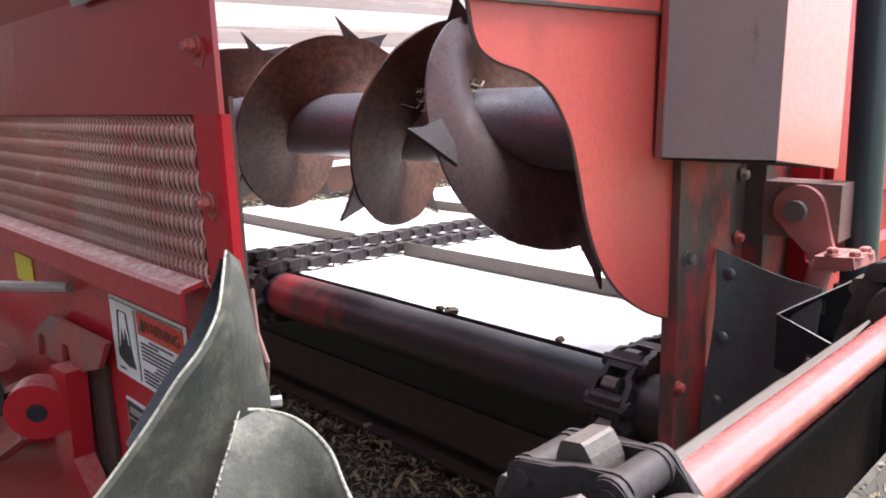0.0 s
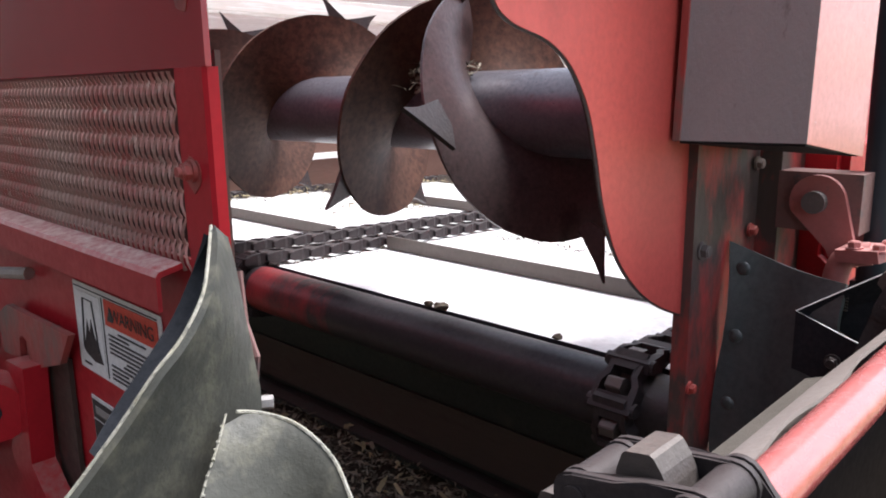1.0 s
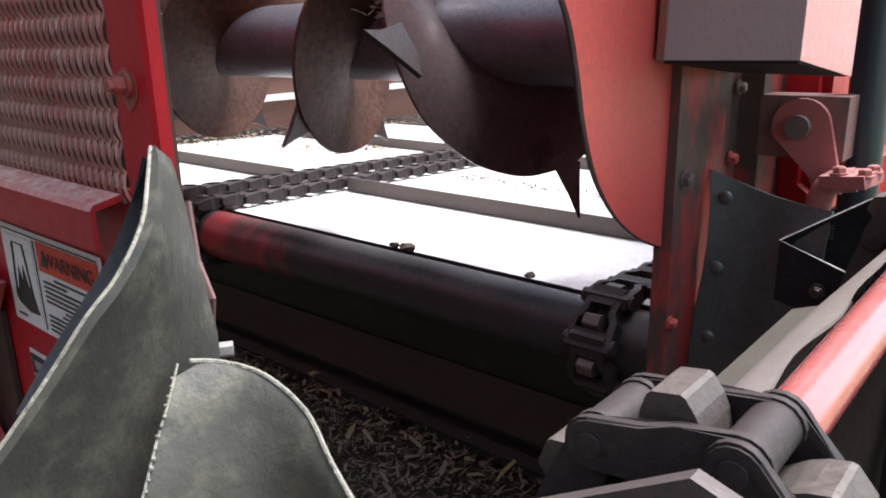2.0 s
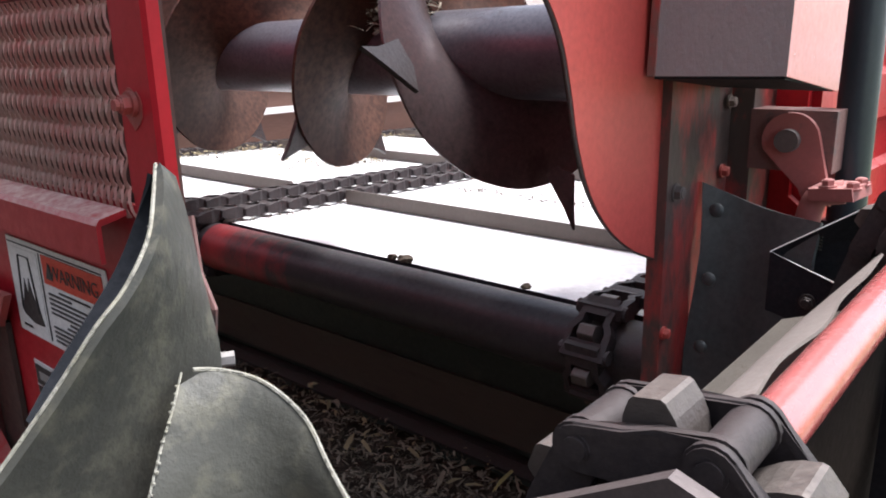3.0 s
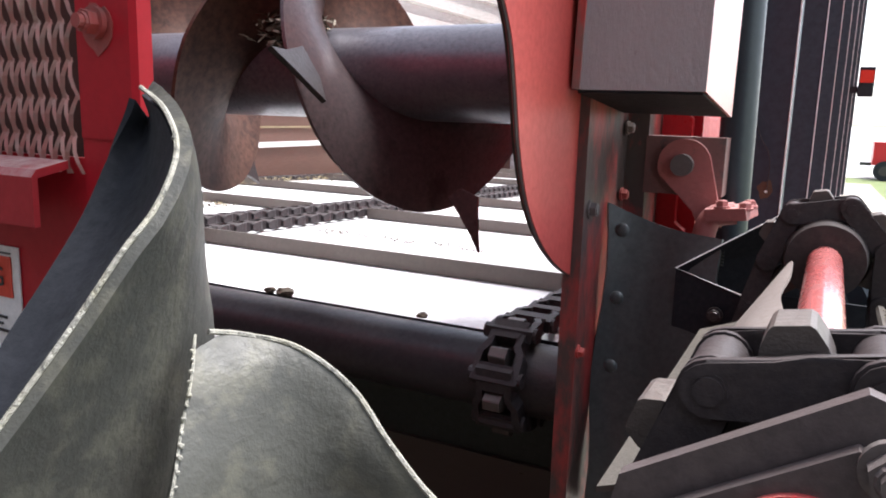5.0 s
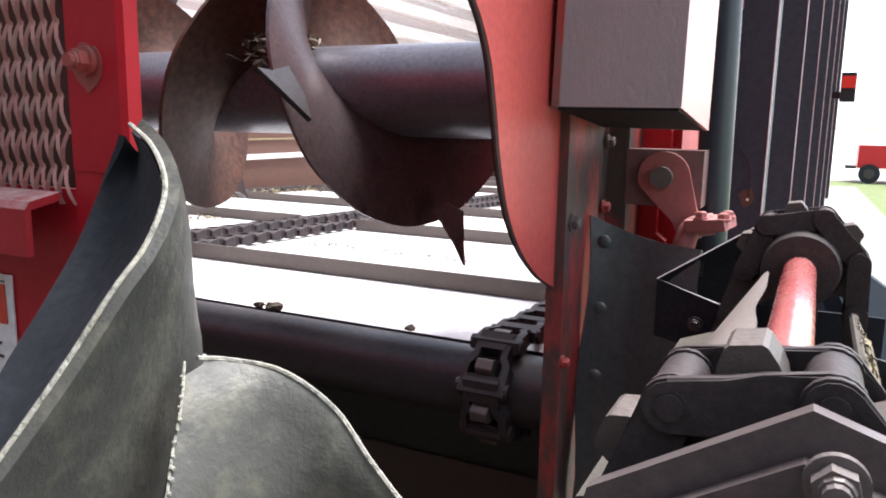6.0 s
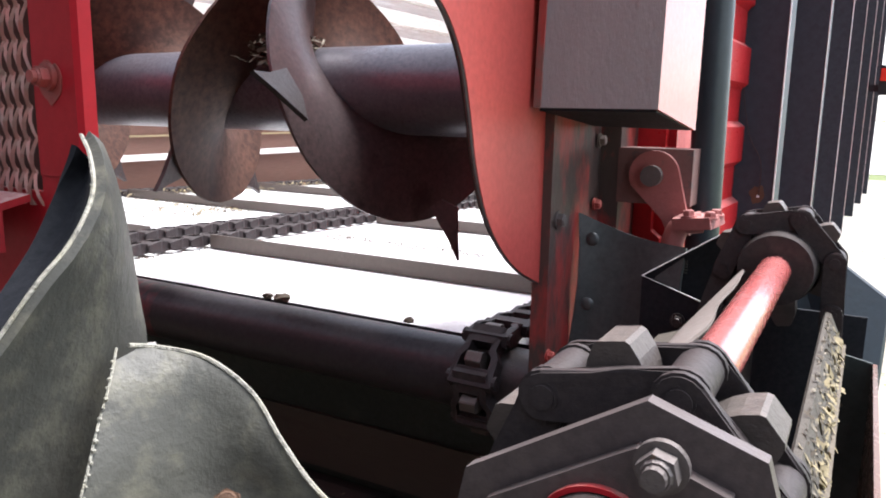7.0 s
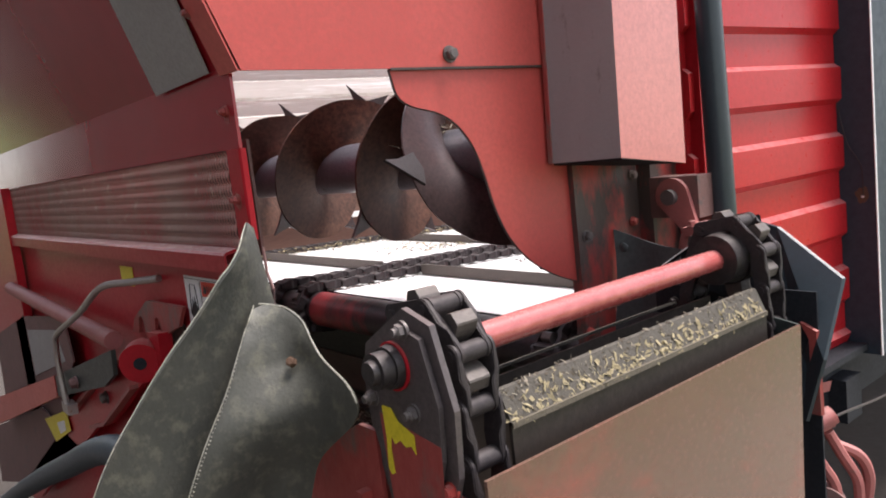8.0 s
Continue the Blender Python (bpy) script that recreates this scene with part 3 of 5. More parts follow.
# unseen dark sheet, added to keep the plate's red bounce off the flights
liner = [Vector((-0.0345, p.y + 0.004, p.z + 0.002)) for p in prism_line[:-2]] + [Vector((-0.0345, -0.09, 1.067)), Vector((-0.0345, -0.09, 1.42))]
part("inner_liner", prism(B(), liner, (0.003, 0, 0)), OILY, side, "unseen dark rusty sheet added behind the plate against red bounce")
part("seam", box(B(), -0.0245, -0.0192, -0.45, -0.092, 1.4222, 1.4256), OILY, side, "dark seam between the panels")
part("worn_edge", tube(B(), [p + Vector((0.0024, 0.0, 0.0)) for p in s_curve], 0.002, 6), PLATE, side, "bare dark worn edge", smooth=True)

# weathered shield box on the post
shield = thing("shield_box", (0.05, -0.06, 1.26), "weathered grey and pink steel shield box on the post", "shield")
bm = B()
prism(bm, [(-0.018, -0.155, 1.268), (0.107, -0.135, 1.268), (0.11, -0.12, 1.95), (-0.005, -0.14, 1.95)], (0, 0.004, 0))
part("front_face", bm, GREY_WORN, shield, "weathered bare grey front", bevel=0.001)
bm = B()
prism(bm, [(0.107, -0.135, 1.268), (0.114, 0.024, 1.245), (0.118, 0.03, 1.95), (0.111, -0.12, 1.95)], (-0.004, 0.002, 0))
part("side_face", bm, PINK_SIDE, shield, "faded pink-red side", bevel=0.001)
bm = B()
prism(bm, [(-0.02, -0.157, 1.268), (-0.012, -0.157, 1.268), (-0.002, -0.142, 1.95), (-0.008, -0.142, 1.95)], (0, 0.04, 0))
part("edge_lip", bm, RED_WORN, shield, bevel=0.001)
# the black of this sheet carries the shade beneath the box
part("underside", prism(B(), [(-0.016, -0.148, 1.265), (0.104, -0.13, 1.265), (0.109, 0.022, 1.245), (-0.012, 0.03, 1.247)], (0, 0, 0.003)), BLACK_RUBBER, shield, "sloping underside, coloured black for the shade under the box")
part("inner_stay", box(B(), 0.0, 0.1, -0.11, 0.03, 1.3, 1.32), DARK, shield)


# ---- auger ----
AY, AZ, AR, SR, PITCH, TOP = -0.018, 1.286, 0.177, 0.061, 0.366, -0.44
auger = thing("beater_auger", (-1.1, AY, AZ), "rusty brown steel auger across the discharge opening", "auger")
part("tube", cylinder(B(), (-0.07, AY, AZ + 0.004), (-2.24, AY, AZ + 0.004), SR, sides=48), TUBE, auger, "dull purple-brown steel tube", smooth=True)


def helix(angle, radius, hand=-1, dx=0.0):
    """A point of the flight; hand +1 climbs towards the near side, -1 towards the far side. Angle 90 is the top, 180 the front."""
    a = radians(angle)
    return Vector((TOP + hand * PITCH * (angle - 90) / 360 + dx, AY + radius * math.cos(a), AZ + radius * math.sin(a)))


def flight(hand, first, last):
    rows = []
    for a in range(first, last + 1, 6):
        edge = AR + 0.0025 * noise.noise((a * 0.05, 3, hand))
        rows.append([helix(a, r, hand, hand * 0.006 * math.sin(math.pi * (r - SR) / (AR - SR))) for r in (SR - 0.008, 0.075, 0.1, 0.13, 0.16, edge)])
    part("flight", sheet(B(), rows, 0.005), AUGER_NEAR if hand > 0 else AUGER, auger, "rust-brown spiral flight", smooth=True)


flight(1, 78, 450)
flight(-1, -12, 1836)


def tooth(tip, base_a, base_b, mat=None):
    tip, a, b = Vector(tip), Vector(base_a), Vector(base_b)
    mid = (a + b) / 2
    inner = mid + (mid - tip).normalized() * 0.012
    line = [a, a.lerp(tip, 0.6) + (mid - a) * 0.12, tip, b.lerp(tip, 0.6) + (mid - b) * 0.04, b, inner]
    n = (a - tip).cross(b - tip).normalized()
    part("tooth", prism(B(), line, n * 0.006), mat or STEEL, auger, "dark bolted tooth", bevel=0.001)


def flight_tooth(angle, reach=0.05, wide=12, hand=-1, lean=0):
    tooth(helix(angle + lean, AR + reach, hand), helix(angle - wide, AR - 0.012, hand), helix(angle + wide * 0.6, AR - 0.006, hand))


tooth((-0.308, -0.273, 1.304), (-0.335, -0.186, 1.312), (-0.296, -0.194, 1.25))
tooth((-0.168, -0.045, 1.066), (-0.22, -0.03, 1.132), (-0.178, -0.032, 1.136), AUGER_NEAR)
tooth((-0.43, -0.06, 1.5), (-0.45, -0.06, 1.45), (-0.42, -0.03, 1.46))
for turn in range(-1, 4):
    for angle, reach, wide, lean in ((219, 0.05, 13, 0), (306, 0.04, 13, 0), (435, 0.036, 12, 13), (431, 0.036, 12, -13)):
        if angle + 360 * turn > 20:
            flight_tooth(angle + 360 * turn, reach, wide, lean=lean)
chips("auger_residue", 420, lambda r: (TOP + 0.0 + r.uniform(-0.035, 0.04), AY - 0.045 + r.gauss(0, 0.025), AZ + SR - 0.008 + r.uniform(-0.02, 0.025)), 0.02, (LITTER, LITTER_GREY), "dark plant residue caught between the auger flights", 12)

# ---- apron: roller, sprockets, chains, slats ----
RY, RZ, RR = -0.05, 0.914, 0.047
roller = thing("apron_roller", (-0.6, RY, RZ), "dark steel apron roller with worn red paint", "roller")
ROLLER = material("dark_roller_with_red_remains", (0.033, 0.03, 0.034), (0.05, 0.045, 0.047), 0.36, 0.08, (0.16, 0.026, 0.028), 0.69, 6.0, 120, 0.1, 0.6, spot_scale=3.2, spec=0.3)
ROLLER_REDS = [material("worn_red_on_dark_roller", (0.033, 0.03, 0.034), (0.05, 0.04, 0.042), 0.36, 0.08, (0.3, 0.035, 0.04), at, 6.0, 120, 0.1, 0.6, spot_scale=13.0, spot_soft=0.34, spec=0.3) for at in (0.24, 0.3, 0.38, 0.47)]
part("pipe", cylinder(B(), (-0.14, RY, RZ), (-1.01, RY, RZ), RR, sides=40), ROLLER, roller, smooth=True)
for k, mat in enumerate(ROLLER_REDS):
    x0, x1 = (-0.995, -0.91, -0.84, -0.78, -0.72)[k:k + 2]
    part("paint_band", cylinder(B(), (x0, RY, RZ), (x1, RY, RZ), RR + 0.0004, sides=40, caps=False), mat, roller, "patch of worn red paint", smooth=True)
part("hub", cylinder(B(), (-0.11, RY, RZ), (-0.022, RY, RZ), 0.047, 0.045, sides=32), STEEL, roller, "dark bearing hub", bevel=0.004, smooth=True)
roller2 = thing("apron_roller", (-1.7, RY, RZ), "dark steel apron roller beyond the centre chains", "roller")
part("pipe", cylinder(B(), (-1.22, RY, RZ), (-2.17, RY, RZ), RR, sides=32), ROLLER, roller2, smooth=True)
part("hub", cylinder(B(), (-1.01, RY, RZ), (-1.22, RY, RZ), 0.04, sides=24), STEEL, roller2, "dark centre bearing", smooth=True)


def link_meshes(name, pitch, width, rail=0.006, high=0.02):
    """One open chain link along x, a frame that narrows to its barrel end, and its pin."""
    bm = B()
    w0, w1, e = width * 0.5, width * 0.38, pitch * 0.16
    outer = [(-e, w0), (pitch * 0.42, w0), (pitch * 0.6, w1), (pitch + e, w1), (pitch + e, -w1), (pitch * 0.6, -w1), (pitch * 0.42, -w0), (-e, -w0)]
    inner = [(pitch * 0.16, w0 - rail), (pitch * 0.38, w0 - rail), (pitch * 0.56, w1 - rail), (pitch * 0.74, w1 - rail),
             (pitch * 0.74, rail - w1), (pitch * 0.56, rail - w1), (pitch * 0.38, rail - w0), (pitch * 0.16, rail - w0)]
    bow = lambda x: 0.55 if x < 0 or x > pitch else 1.0
    rings = [[bm.verts.new((x, y, s * high / 2 * bow(x))) for x, y in line] for line in (outer, inner) for s in (-1, 1)]
    for a, b in ((0, 1), (1, 3), (3, 2), (2, 0)):
        for k in range(8):
            m = (k + 1) % 8
            bm.faces.new((rings[a][k], rings[a][m], rings[b][m], rings[b][k]))
    pin = cylinder(B(), (0, -width * 0.57, 0), (0, width * 0.57, 0), high * 0.36, sides=12)
    out = []
    for part_name, mesh in ((name, bm), ("pin", pin)):
        bmesh.ops.recalc_face_normals(mesh, faces=mesh.faces)
        me = bpy.data.meshes.new(part_name)
        mesh.to_mesh(me)
        mesh.free()
        me.materials.append(CHAIN)
        out.append(me)
    return out


def chain_along(parent, meshes, path, side, pitch):
    """Places links along a line; side is the direction of the pins."""
    run = evenly(path, 2 + int(sum((b - a).length for a, b in zip(path, path[1:])) / pitch))
    for a, b in zip(run, run[1:]):
        x = (b - a).normalized()
        y = Vector(side)
        m = Matrix((x, y, x.cross(y).normalized())).transposed().to_4x4()
        m.translation = a
        link = new("link", meshes[0])
        link.parent = parent
        link.matrix_parent_inverse = Matrix.Translation(-parent.location)
        link.matrix_basis = m
        new("pin", meshes[1]).parent = link


def pintle_meshes(pitch, width, rail, high):
    """Barrel, two cranked side bars with round ends, and pin of one open chain link along x."""
    h, out = high / 2, []
    line = [(-h * math.sin(a), h * math.cos(a)) for a in (math.pi * k / 8 for k in range(9))]
    line += [(pitch * 0.4, -h * 0.97), (pitch * 0.6, -h * 0.97)]
    line += [(pitch + h * math.sin(a), -h * math.cos(a)) for a in (math.pi * k / 8 for k in range(9))]
    line += [(pitch * 0.6, h * 0.97), (pitch * 0.4, h * 0.97)]
    pieces = [("link", cylinder(B(), (pitch, -width * 0.38, 0), (pitch, width * 0.38, 0), h * 0.9, sides=18))]
    for s in (-1, 1):
        bm = prism(B(), [(x, s * (width / 2 - rail * min(1, max(0, (x / pitch - 0.35) / 0.3))), z) for x, z in line], (0, -s * rail, 0))
        pieces.append(("side_bar", bm))
    pieces.append(("pin", cylinder(B(), (0, -width * 0.52, 0), (0, width * 0.52, 0), h * 0.58, sides=16)))
    for name, bm in pieces:
        bmesh.ops.recalc_face_normals(bm, faces=bm.faces)
        sharp = [e for e in bm.edges if e.calc_face_angle(0) > 0.9]
        bmesh.ops.bevel(bm, geom=sharp, offset=0.0012, segments=2, affect="EDGES", clamp_overlap=True)
        me = bpy.data.meshes.new(name)
        for f in bm.faces:
            f.smooth = True
        bm.to_mesh(me)
        bm.free()
        me.set_sharp_from_angle(angle=radians(40))
        me.materials.append(CHAIN)
        out.append(me)
    return out


def joints_along(parent, meshes, joints, side):
    """Places one link between each two joints."""
    for a, b in zip(joints, joints[1:]):
        x, y = (b - a).normalized(), Vector(side)
        m = Matrix((x, y, x.cross(y).normalized())).transposed().to_4x4()
        m.translation = a
        link = new("link", meshes[0])
        link.parent = parent
        link.matrix_parent_inverse = Matrix.Translation(-parent.location)
        link.matrix_basis = m
        for me in meshes[1:]:
            new(me.name.split(".")[0], me).parent = link


def sprocket(parent_name, centre, axis, r, teeth, thick, reach, label, turn=0.0):
    """A toothed wheel with hub and block teeth."""
    centre, axis = Vector(centre), Vector(axis).normalized()
    root = thing(parent_name, centre, label, "sprocket")
    u = Vector((0, 0, 1))
    w = axis.cross(u)
    bm = B()
    cylinder(bm, centre - axis * thick * 0.5, centre + axis * thick * 0.5, r - 0.012, sides=40)
    part("disc", bm, STEEL, root, bevel=0.002, smooth=True)
    bm = B()
    cylinder(bm, centre - axis * thick * 1.2, centre + axis * thick * 1.2, r * 0.55, sides=28)
    part("hub", bm, STEEL, root, bevel=0.003, smooth=True)
    for k in range(teeth):
        a = 2 * math.pi * (k + turn) / teeth
        d, e = math.cos(a) * u + math.sin(a) * w, -math.sin(a) * u + math.cos(a) * w
        half = r * math.sin(math.pi / teeth) * 0.62
        bm = B()
        crest = [(1.0, 0.0), (0.98, 0.45), (0.8, 0.9), (0.62, 1.0), (-0.62, 1.0), (-0.8, 0.9), (-0.98, 0.45), (-1.0, 0.0)]
        line = [centre + d * (r - 0.014) + e * half * 0.8] + [centre + d * (r + reach * (1.25 * b - 0.1)) + e * half * (0.74 - 0.2 * b) * a for a, b in crest] + [centre + d * (r - 0.014) - e * half * 0.8]
        prism(bm, [p - axis * thick * 0.5 for p in line], axis * thick)
        part("tooth", bm, TOOTH, root, bevel=0.0015)
    return root


for x, P, wide in ((-0.108, 0.066, 0.06), (-1.04, 0.0575, 0.044), (-1.19, 0.0575, 0.044)):
    apron_link = link_meshes("apron_link", P, wide, wide * 0.14, 0.026)
    sprocket("apron_sprocket", (x, RY, RZ), (1, 0, 0), 0.061, 7, 0.022, 0.012, "dark greasy steel sprocket on the apron roller")
    chain = thing("apron_chain", (x, 0, 0.96), "worn steel apron chain lying along the white floor", "chain", "apron chains")
    arc = [Vector((x, RY - 0.061 * math.sin(radians(180 - 12 * k)), RZ + 0.061 * math.cos(radians(180 - 12 * k)))) for k in range(16)]
    path = [Vector((x, 0.3, RZ - 0.061)), *arc, Vector((x, 0.05, 0.968)), Vector((x, 3.6, 0.968))]
    chain_along(chain, apron_link, path, (1, 0, 0), P)
for x in (-2.205,):
    chain = thing("apron_chain", (x, 0, 0.96), "worn steel apron chain along the far wall", "chain", "apron chains")
    P = 0.0575
    chain_along(chain, link_meshes("apron_link", P, 0.046, 0.006, 0.026), [Vector((x, 0.02, 0.965)), Vector((x, 3.6, 0.965))], (1, 0, 0), P)


slat_apron = thing("slat_apron", (CENTRE, 1.5, 0.95), "rows of grey-brown steel slats across the white floor", "conveyor")


def slat(x0, x1, y):
    line = [(x0, y - 0.016, 0.9515), (x0, y - 0.016, 0.984), (x0, y - 0.011, 0.984), (x0, y - 0.011, 0.957), (x0, y + 0.02, 0.957), (x0, y + 0.02, 0.9515)]
    part("slat", prism(B(), line, (x1 - x0, 0, 0)), SLAT, slat_apron, bevel=0.001)


for k in range(7):
    slat(-1.012, -0.165, 0.33 + 0.68 * k)
    slat(-2.17, -1.22, 0.33 + 0.68 * k)


# ---- cross conveyor trough below ----
bm = B()
prism(bm, [(-2.25, 0.02, 0.86), (-2.25, 0.075, 0.62), (-2.25, 0.085, 0.62), (-2.25, 0.03, 0.86)], (2.2, 0, 0))
trough = tagged(part("trough_wall", bm, DARK, None), "dark stained steel back wall of the cross trough", "trough", kind="structure")
bm = B()
prism(bm, [(-2.25, 0.055, 0.618), (-2.25, 0.03, 0.612), (-2.25, 0.03, 0.606), (-2.25, 0.085, 0.612)], (2.2, 0, 0))
part("lip", bm, STEEL, trough)
bm = B()
prism(bm, [(-2.25, 0.038, 0.75), (-2.25, 0.06, 0.64), (-2.25, 0.064, 0.64), (-2.25, 0.05, 0.75)], (2.2, 0, 0))
part("wear_board", bm, material("scuffed_brown_wear_board", (0.105, 0.088, 0.076), (0.065, 0.055, 0.048), 0.32, 0.05, (0.045, 0.036, 0.032), 0.57, 5.0, 90, 0.15, 0.6, stretch=(0.4, 1, 1), spot_soft=0.15), trough, "scuffed brown lower board")
bm = B()
n, m = 90, 30
grid = [[bm.verts.new((-2.25 + 2.2 * a / n, -0.64 + 0.72 * b / m, 0.56 + 0.03 * noise.fractal((a * 0.13, b * 0.13, 4), 1.0, 2.0, 4))) for b in range(m + 1)] for a in range(n + 1)]
for a in range(n):
    for b in range(m):
        bm.faces.new((grid[a][b], grid[a + 1][b], grid[a + 1][b + 1], grid[a][b + 1]))
tagged(part("litter_bed", bm, SOIL, None, smooth=True), "dark bed of chopped plant litter in the trough", "litter", kind="structure")


chips("trough_litter", 14000, lambda r: (r.uniform(-1.75, -0.1), r.uniform(-0.5, 0.06), 0.588 + r.uniform(-0.02, 0.022)), 0.0145, (LITTER_GREY, LITTER), "loose dark chopped leaves and stalks in the trough", 5)
LEAF = material("pale_yellow_green_leaf", (0.36, 0.34, 0.13), (0.26, 0.22, 0.1), 0.7, 0, None, 0.6, 30.0, 160, 0.2, 0.9)
chips("trough_stalks", 700, lambda r: (r.uniform(-1.75, -0.1), r.uniform(-0.5, 0.05), 0.6 + r.uniform(-0.01, 0.018)), 0.026, (STRAW, LITTER_GREY), "longer pale stalks lying in the trough", 25)
chips("trough_leaves", 45, lambda r: (r.uniform(-1.6, -0.1), r.uniform(-0.45, 0.04), 0.612 + r.uniform(-0.01, 0.012)), 0.036, (LEAF, LITTER_GREY), "a few pale yellow-green leaves in the trough", 26)
chips("floor_litter", 2600, lambda r: (FAR + 0.03 + abs(r.gauss(0, 0.09)), r.uniform(0.0, 3.5), 0.953 + r.uniform(0, 0.02)), 0.02, (STRAW, LITTER), "chopped straw along the far side of the floor", 6)
chips("floor_crumbs", 420, lambda r: (-1.5 - abs(r.gauss(0, 0.25)), 0.85 + r.gauss(0, 0.12), 0.953), 0.018, (STRAW, LITTER), "loose crumbs of straw on the white floor", 7)
chips("floor_streak", 330, lambda r: (lambda s: (-0.95 + 0.5 * s, 0.67 - 0.03 * s + r.gauss(0, 0.025), 0.953))(r.random()), 0.011, (LITTER, LITTER), "thin streak of dark crumbs on the white floor", 8)
chips("chain_crumbs", 260, lambda r: (-1.115 + r.gauss(0, 0.06), 0.03 + abs(r.gauss(0, 0.16)), 0.953), 0.011, (LITTER, LITTER), "dark crumbs along the centre chain", 15)
# the floor and all that lies on it falls slightly towards the rear
PIVOT = Vector((0, 0, 0.95))
FALL = Matrix.Translation(PIVOT) @ Matrix.Rotation(radians(-2.0), 4, "X") @ Matrix.Translation(-PIVOT)
for ob in list(scene.objects):
    if ob.parent is None and ob.name.split(".")[0] in ("floor", "slat_apron", "apron_chain", "floor_litter", "floor_crumbs", "floor_streak", "chain_crumbs"):
        ob.matrix_basis = FALL @ ob.matrix_basis
for x, s in ((-0.515, 0.017), (-0.545, 0.012), (-0.27, 0.01)):
    lump = thing("dirt_lump", (x, -0.002, 0.952), "small dark lump of dirt on the floor edge", "dirt")
    bm = B()
    bmesh.ops.create_icosphere(bm, subdivisions=2, radius=s * 0.6)
    for v in bm.verts:
        v.co *= 1 + 0.9 * noise.noise(v.co * 230 + Vector((x * 40, 0, 0)))
        v.co = Vector((v.co.x * 1.4, v.co.y, v.co.z * 0.7)) + Vector((x, -0.003, 0.957))
    part("lump", bm, LITTER, lump)


# ---- cross conveyor head: shaft, sprockets, chains ----
HX, HZ, NEAR_Y, FAR_Y = 0.226, 1.109, -0.618, -0.05
shaft = thing("head_shaft", (HX, -0.35, HZ), "worn red conveyor head shaft", "shaft")
part("bar", cylinder(B(), (HX, -0.66, HZ), (HX, -0.03, HZ), 0.0155, sides=48), SHAFT_RED, shaft, smooth=True)
part("collar", cylinder(B(), (HX, -0.098, HZ), (HX, -0.06, HZ), 0.036, 0.04, sides=32), STEEL, shaft, "dark sprocket collar", bevel=0.003, smooth=True)
part("bearing_end", cylinder(cylinder(B(), (HX, -0.694, HZ), (HX, -0.66, HZ), 0.018, sides=32), (HX, -0.7, HZ), (HX, -0.694, HZ), 0.011, 0.013, sides=24), STEEL, shaft, "dark shaft end", bevel=0.003, smooth=True)
HP = 0.0535
HR = HP
pintle = pintle_meshes(HP, 0.05, 0.0055, 0.022)
for y, turn in ((NEAR_Y, -0.16), (FAR_Y, -0.16)):
    sprocket("head_sprocket", (HX, y, HZ), (0, 1, 0), HR, 6, 0.026, 0.011, "dark cast sprocket on the conveyor head shaft", turn)
    chain = thing("conveyor_chain", (HX, y, HZ), "dark greasy conveyor chain over its sprocket", "chain", "conveyor chains")
    spin = math.pi / 6 - turn * math.pi / 3
    over = [Vector((HX - HR * math.sin(a), y, HZ + HR * math.cos(a))) for a in (spin + math.pi / 3 * k for k in (1, 0, -1, -2))]
    up = [over[0] + Vector((-0.013 * k, 0, -HP * 0.97 * k)) for k in range(7, 0, -1)]
    down = [over[-1] + Vector((0.002 * k, 0, -HP * k)) for k in range(1, 7)]
    joints_along(chain, pintle, up + over + down, (0, 1, 0))

# bearing plates at the near side
plate = thing("bearing_plate", (0.235, -0.665, 1.05), "brown-grey stepped bearing plate with bolts", "bearing")
outline = [(0.238, 1.165), (0.278, 1.152), (0.301, 1.075), (0.297, 1.01), (0.27, 0.94), (0.19, 0.93), (0.163, 1.02), (0.158, 1.075), (0.168, 1.122)]
part("back_plate", prism(B(), [(x, -0.655, z) for x, z in outline], (0, -0.007, 0)), PLATE, plate, bevel=0.0015)
cx, cz = 0.232, 1.09
part("front_plate", prism(B(), [(cx + (x - cx) * 0.8, -0.663, cz + (z - cz) * 0.8) for x, z in outline], (0, -0.006, 0)), PLATE, plate, bevel=0.0012)
bm = B()
loops = [[bm.verts.new((HX + r * math.cos(a), y, HZ + r * math.sin(a))) for a in (2 * math.pi * k / 36 for k in range(36))] for r, y in ((0.0246, -0.668), (0.0246, -0.672), (0.0225, -0.672), (0.0225, -0.668))]
for a, b in ((0, 1), (1, 2), (2, 3), (3, 0)):
    for k in range(36):
        bm.faces.new((loops[a][k], loops[a][(k + 1) % 36], loops[b][(k + 1) % 36], loops[b][k]))
part("bearing_ring", bm, RED_GLOSS, plate, "dark red bearing ring")
part("bearing", cylinder(B(), (HX, -0.668, HZ), (HX, -0.68, HZ), 0.0225, 0.021, sides=32), STEEL, plate, bevel=0.002, smooth=True)
for x, z in ((0.246, 1.146), (0.25, 1.066), (0.183, 1.07)):
    hex_bolt("bolt", (x, -0.669, z), (0, -1, 0), 0.0132, plate, shank=0.013)
bm = B()
prism(bm, [(0.197, -0.6698, 1.064), (0.212, -0.6698, 1.064), (0.222, -0.6698, 1.052), (0.246, -0.6698, 1.043), (0.246, -0.6698, 1.024), (0.24, -0.6698, 1.031), (0.231, -0.6698, 1.028), (0.222, -0.6698, 1.033), (0.213, -0.6698, 1.027), (0.207, -0.6698, 1.035), (0.204, -0.6698, 1.02), (0.206, -0.6698, 0.995), (0.201, -0.6698, 0.992), (0.196, -0.6698, 0.998), (0.199, -0.6698, 1.03)], (0, -0.0008, 0))
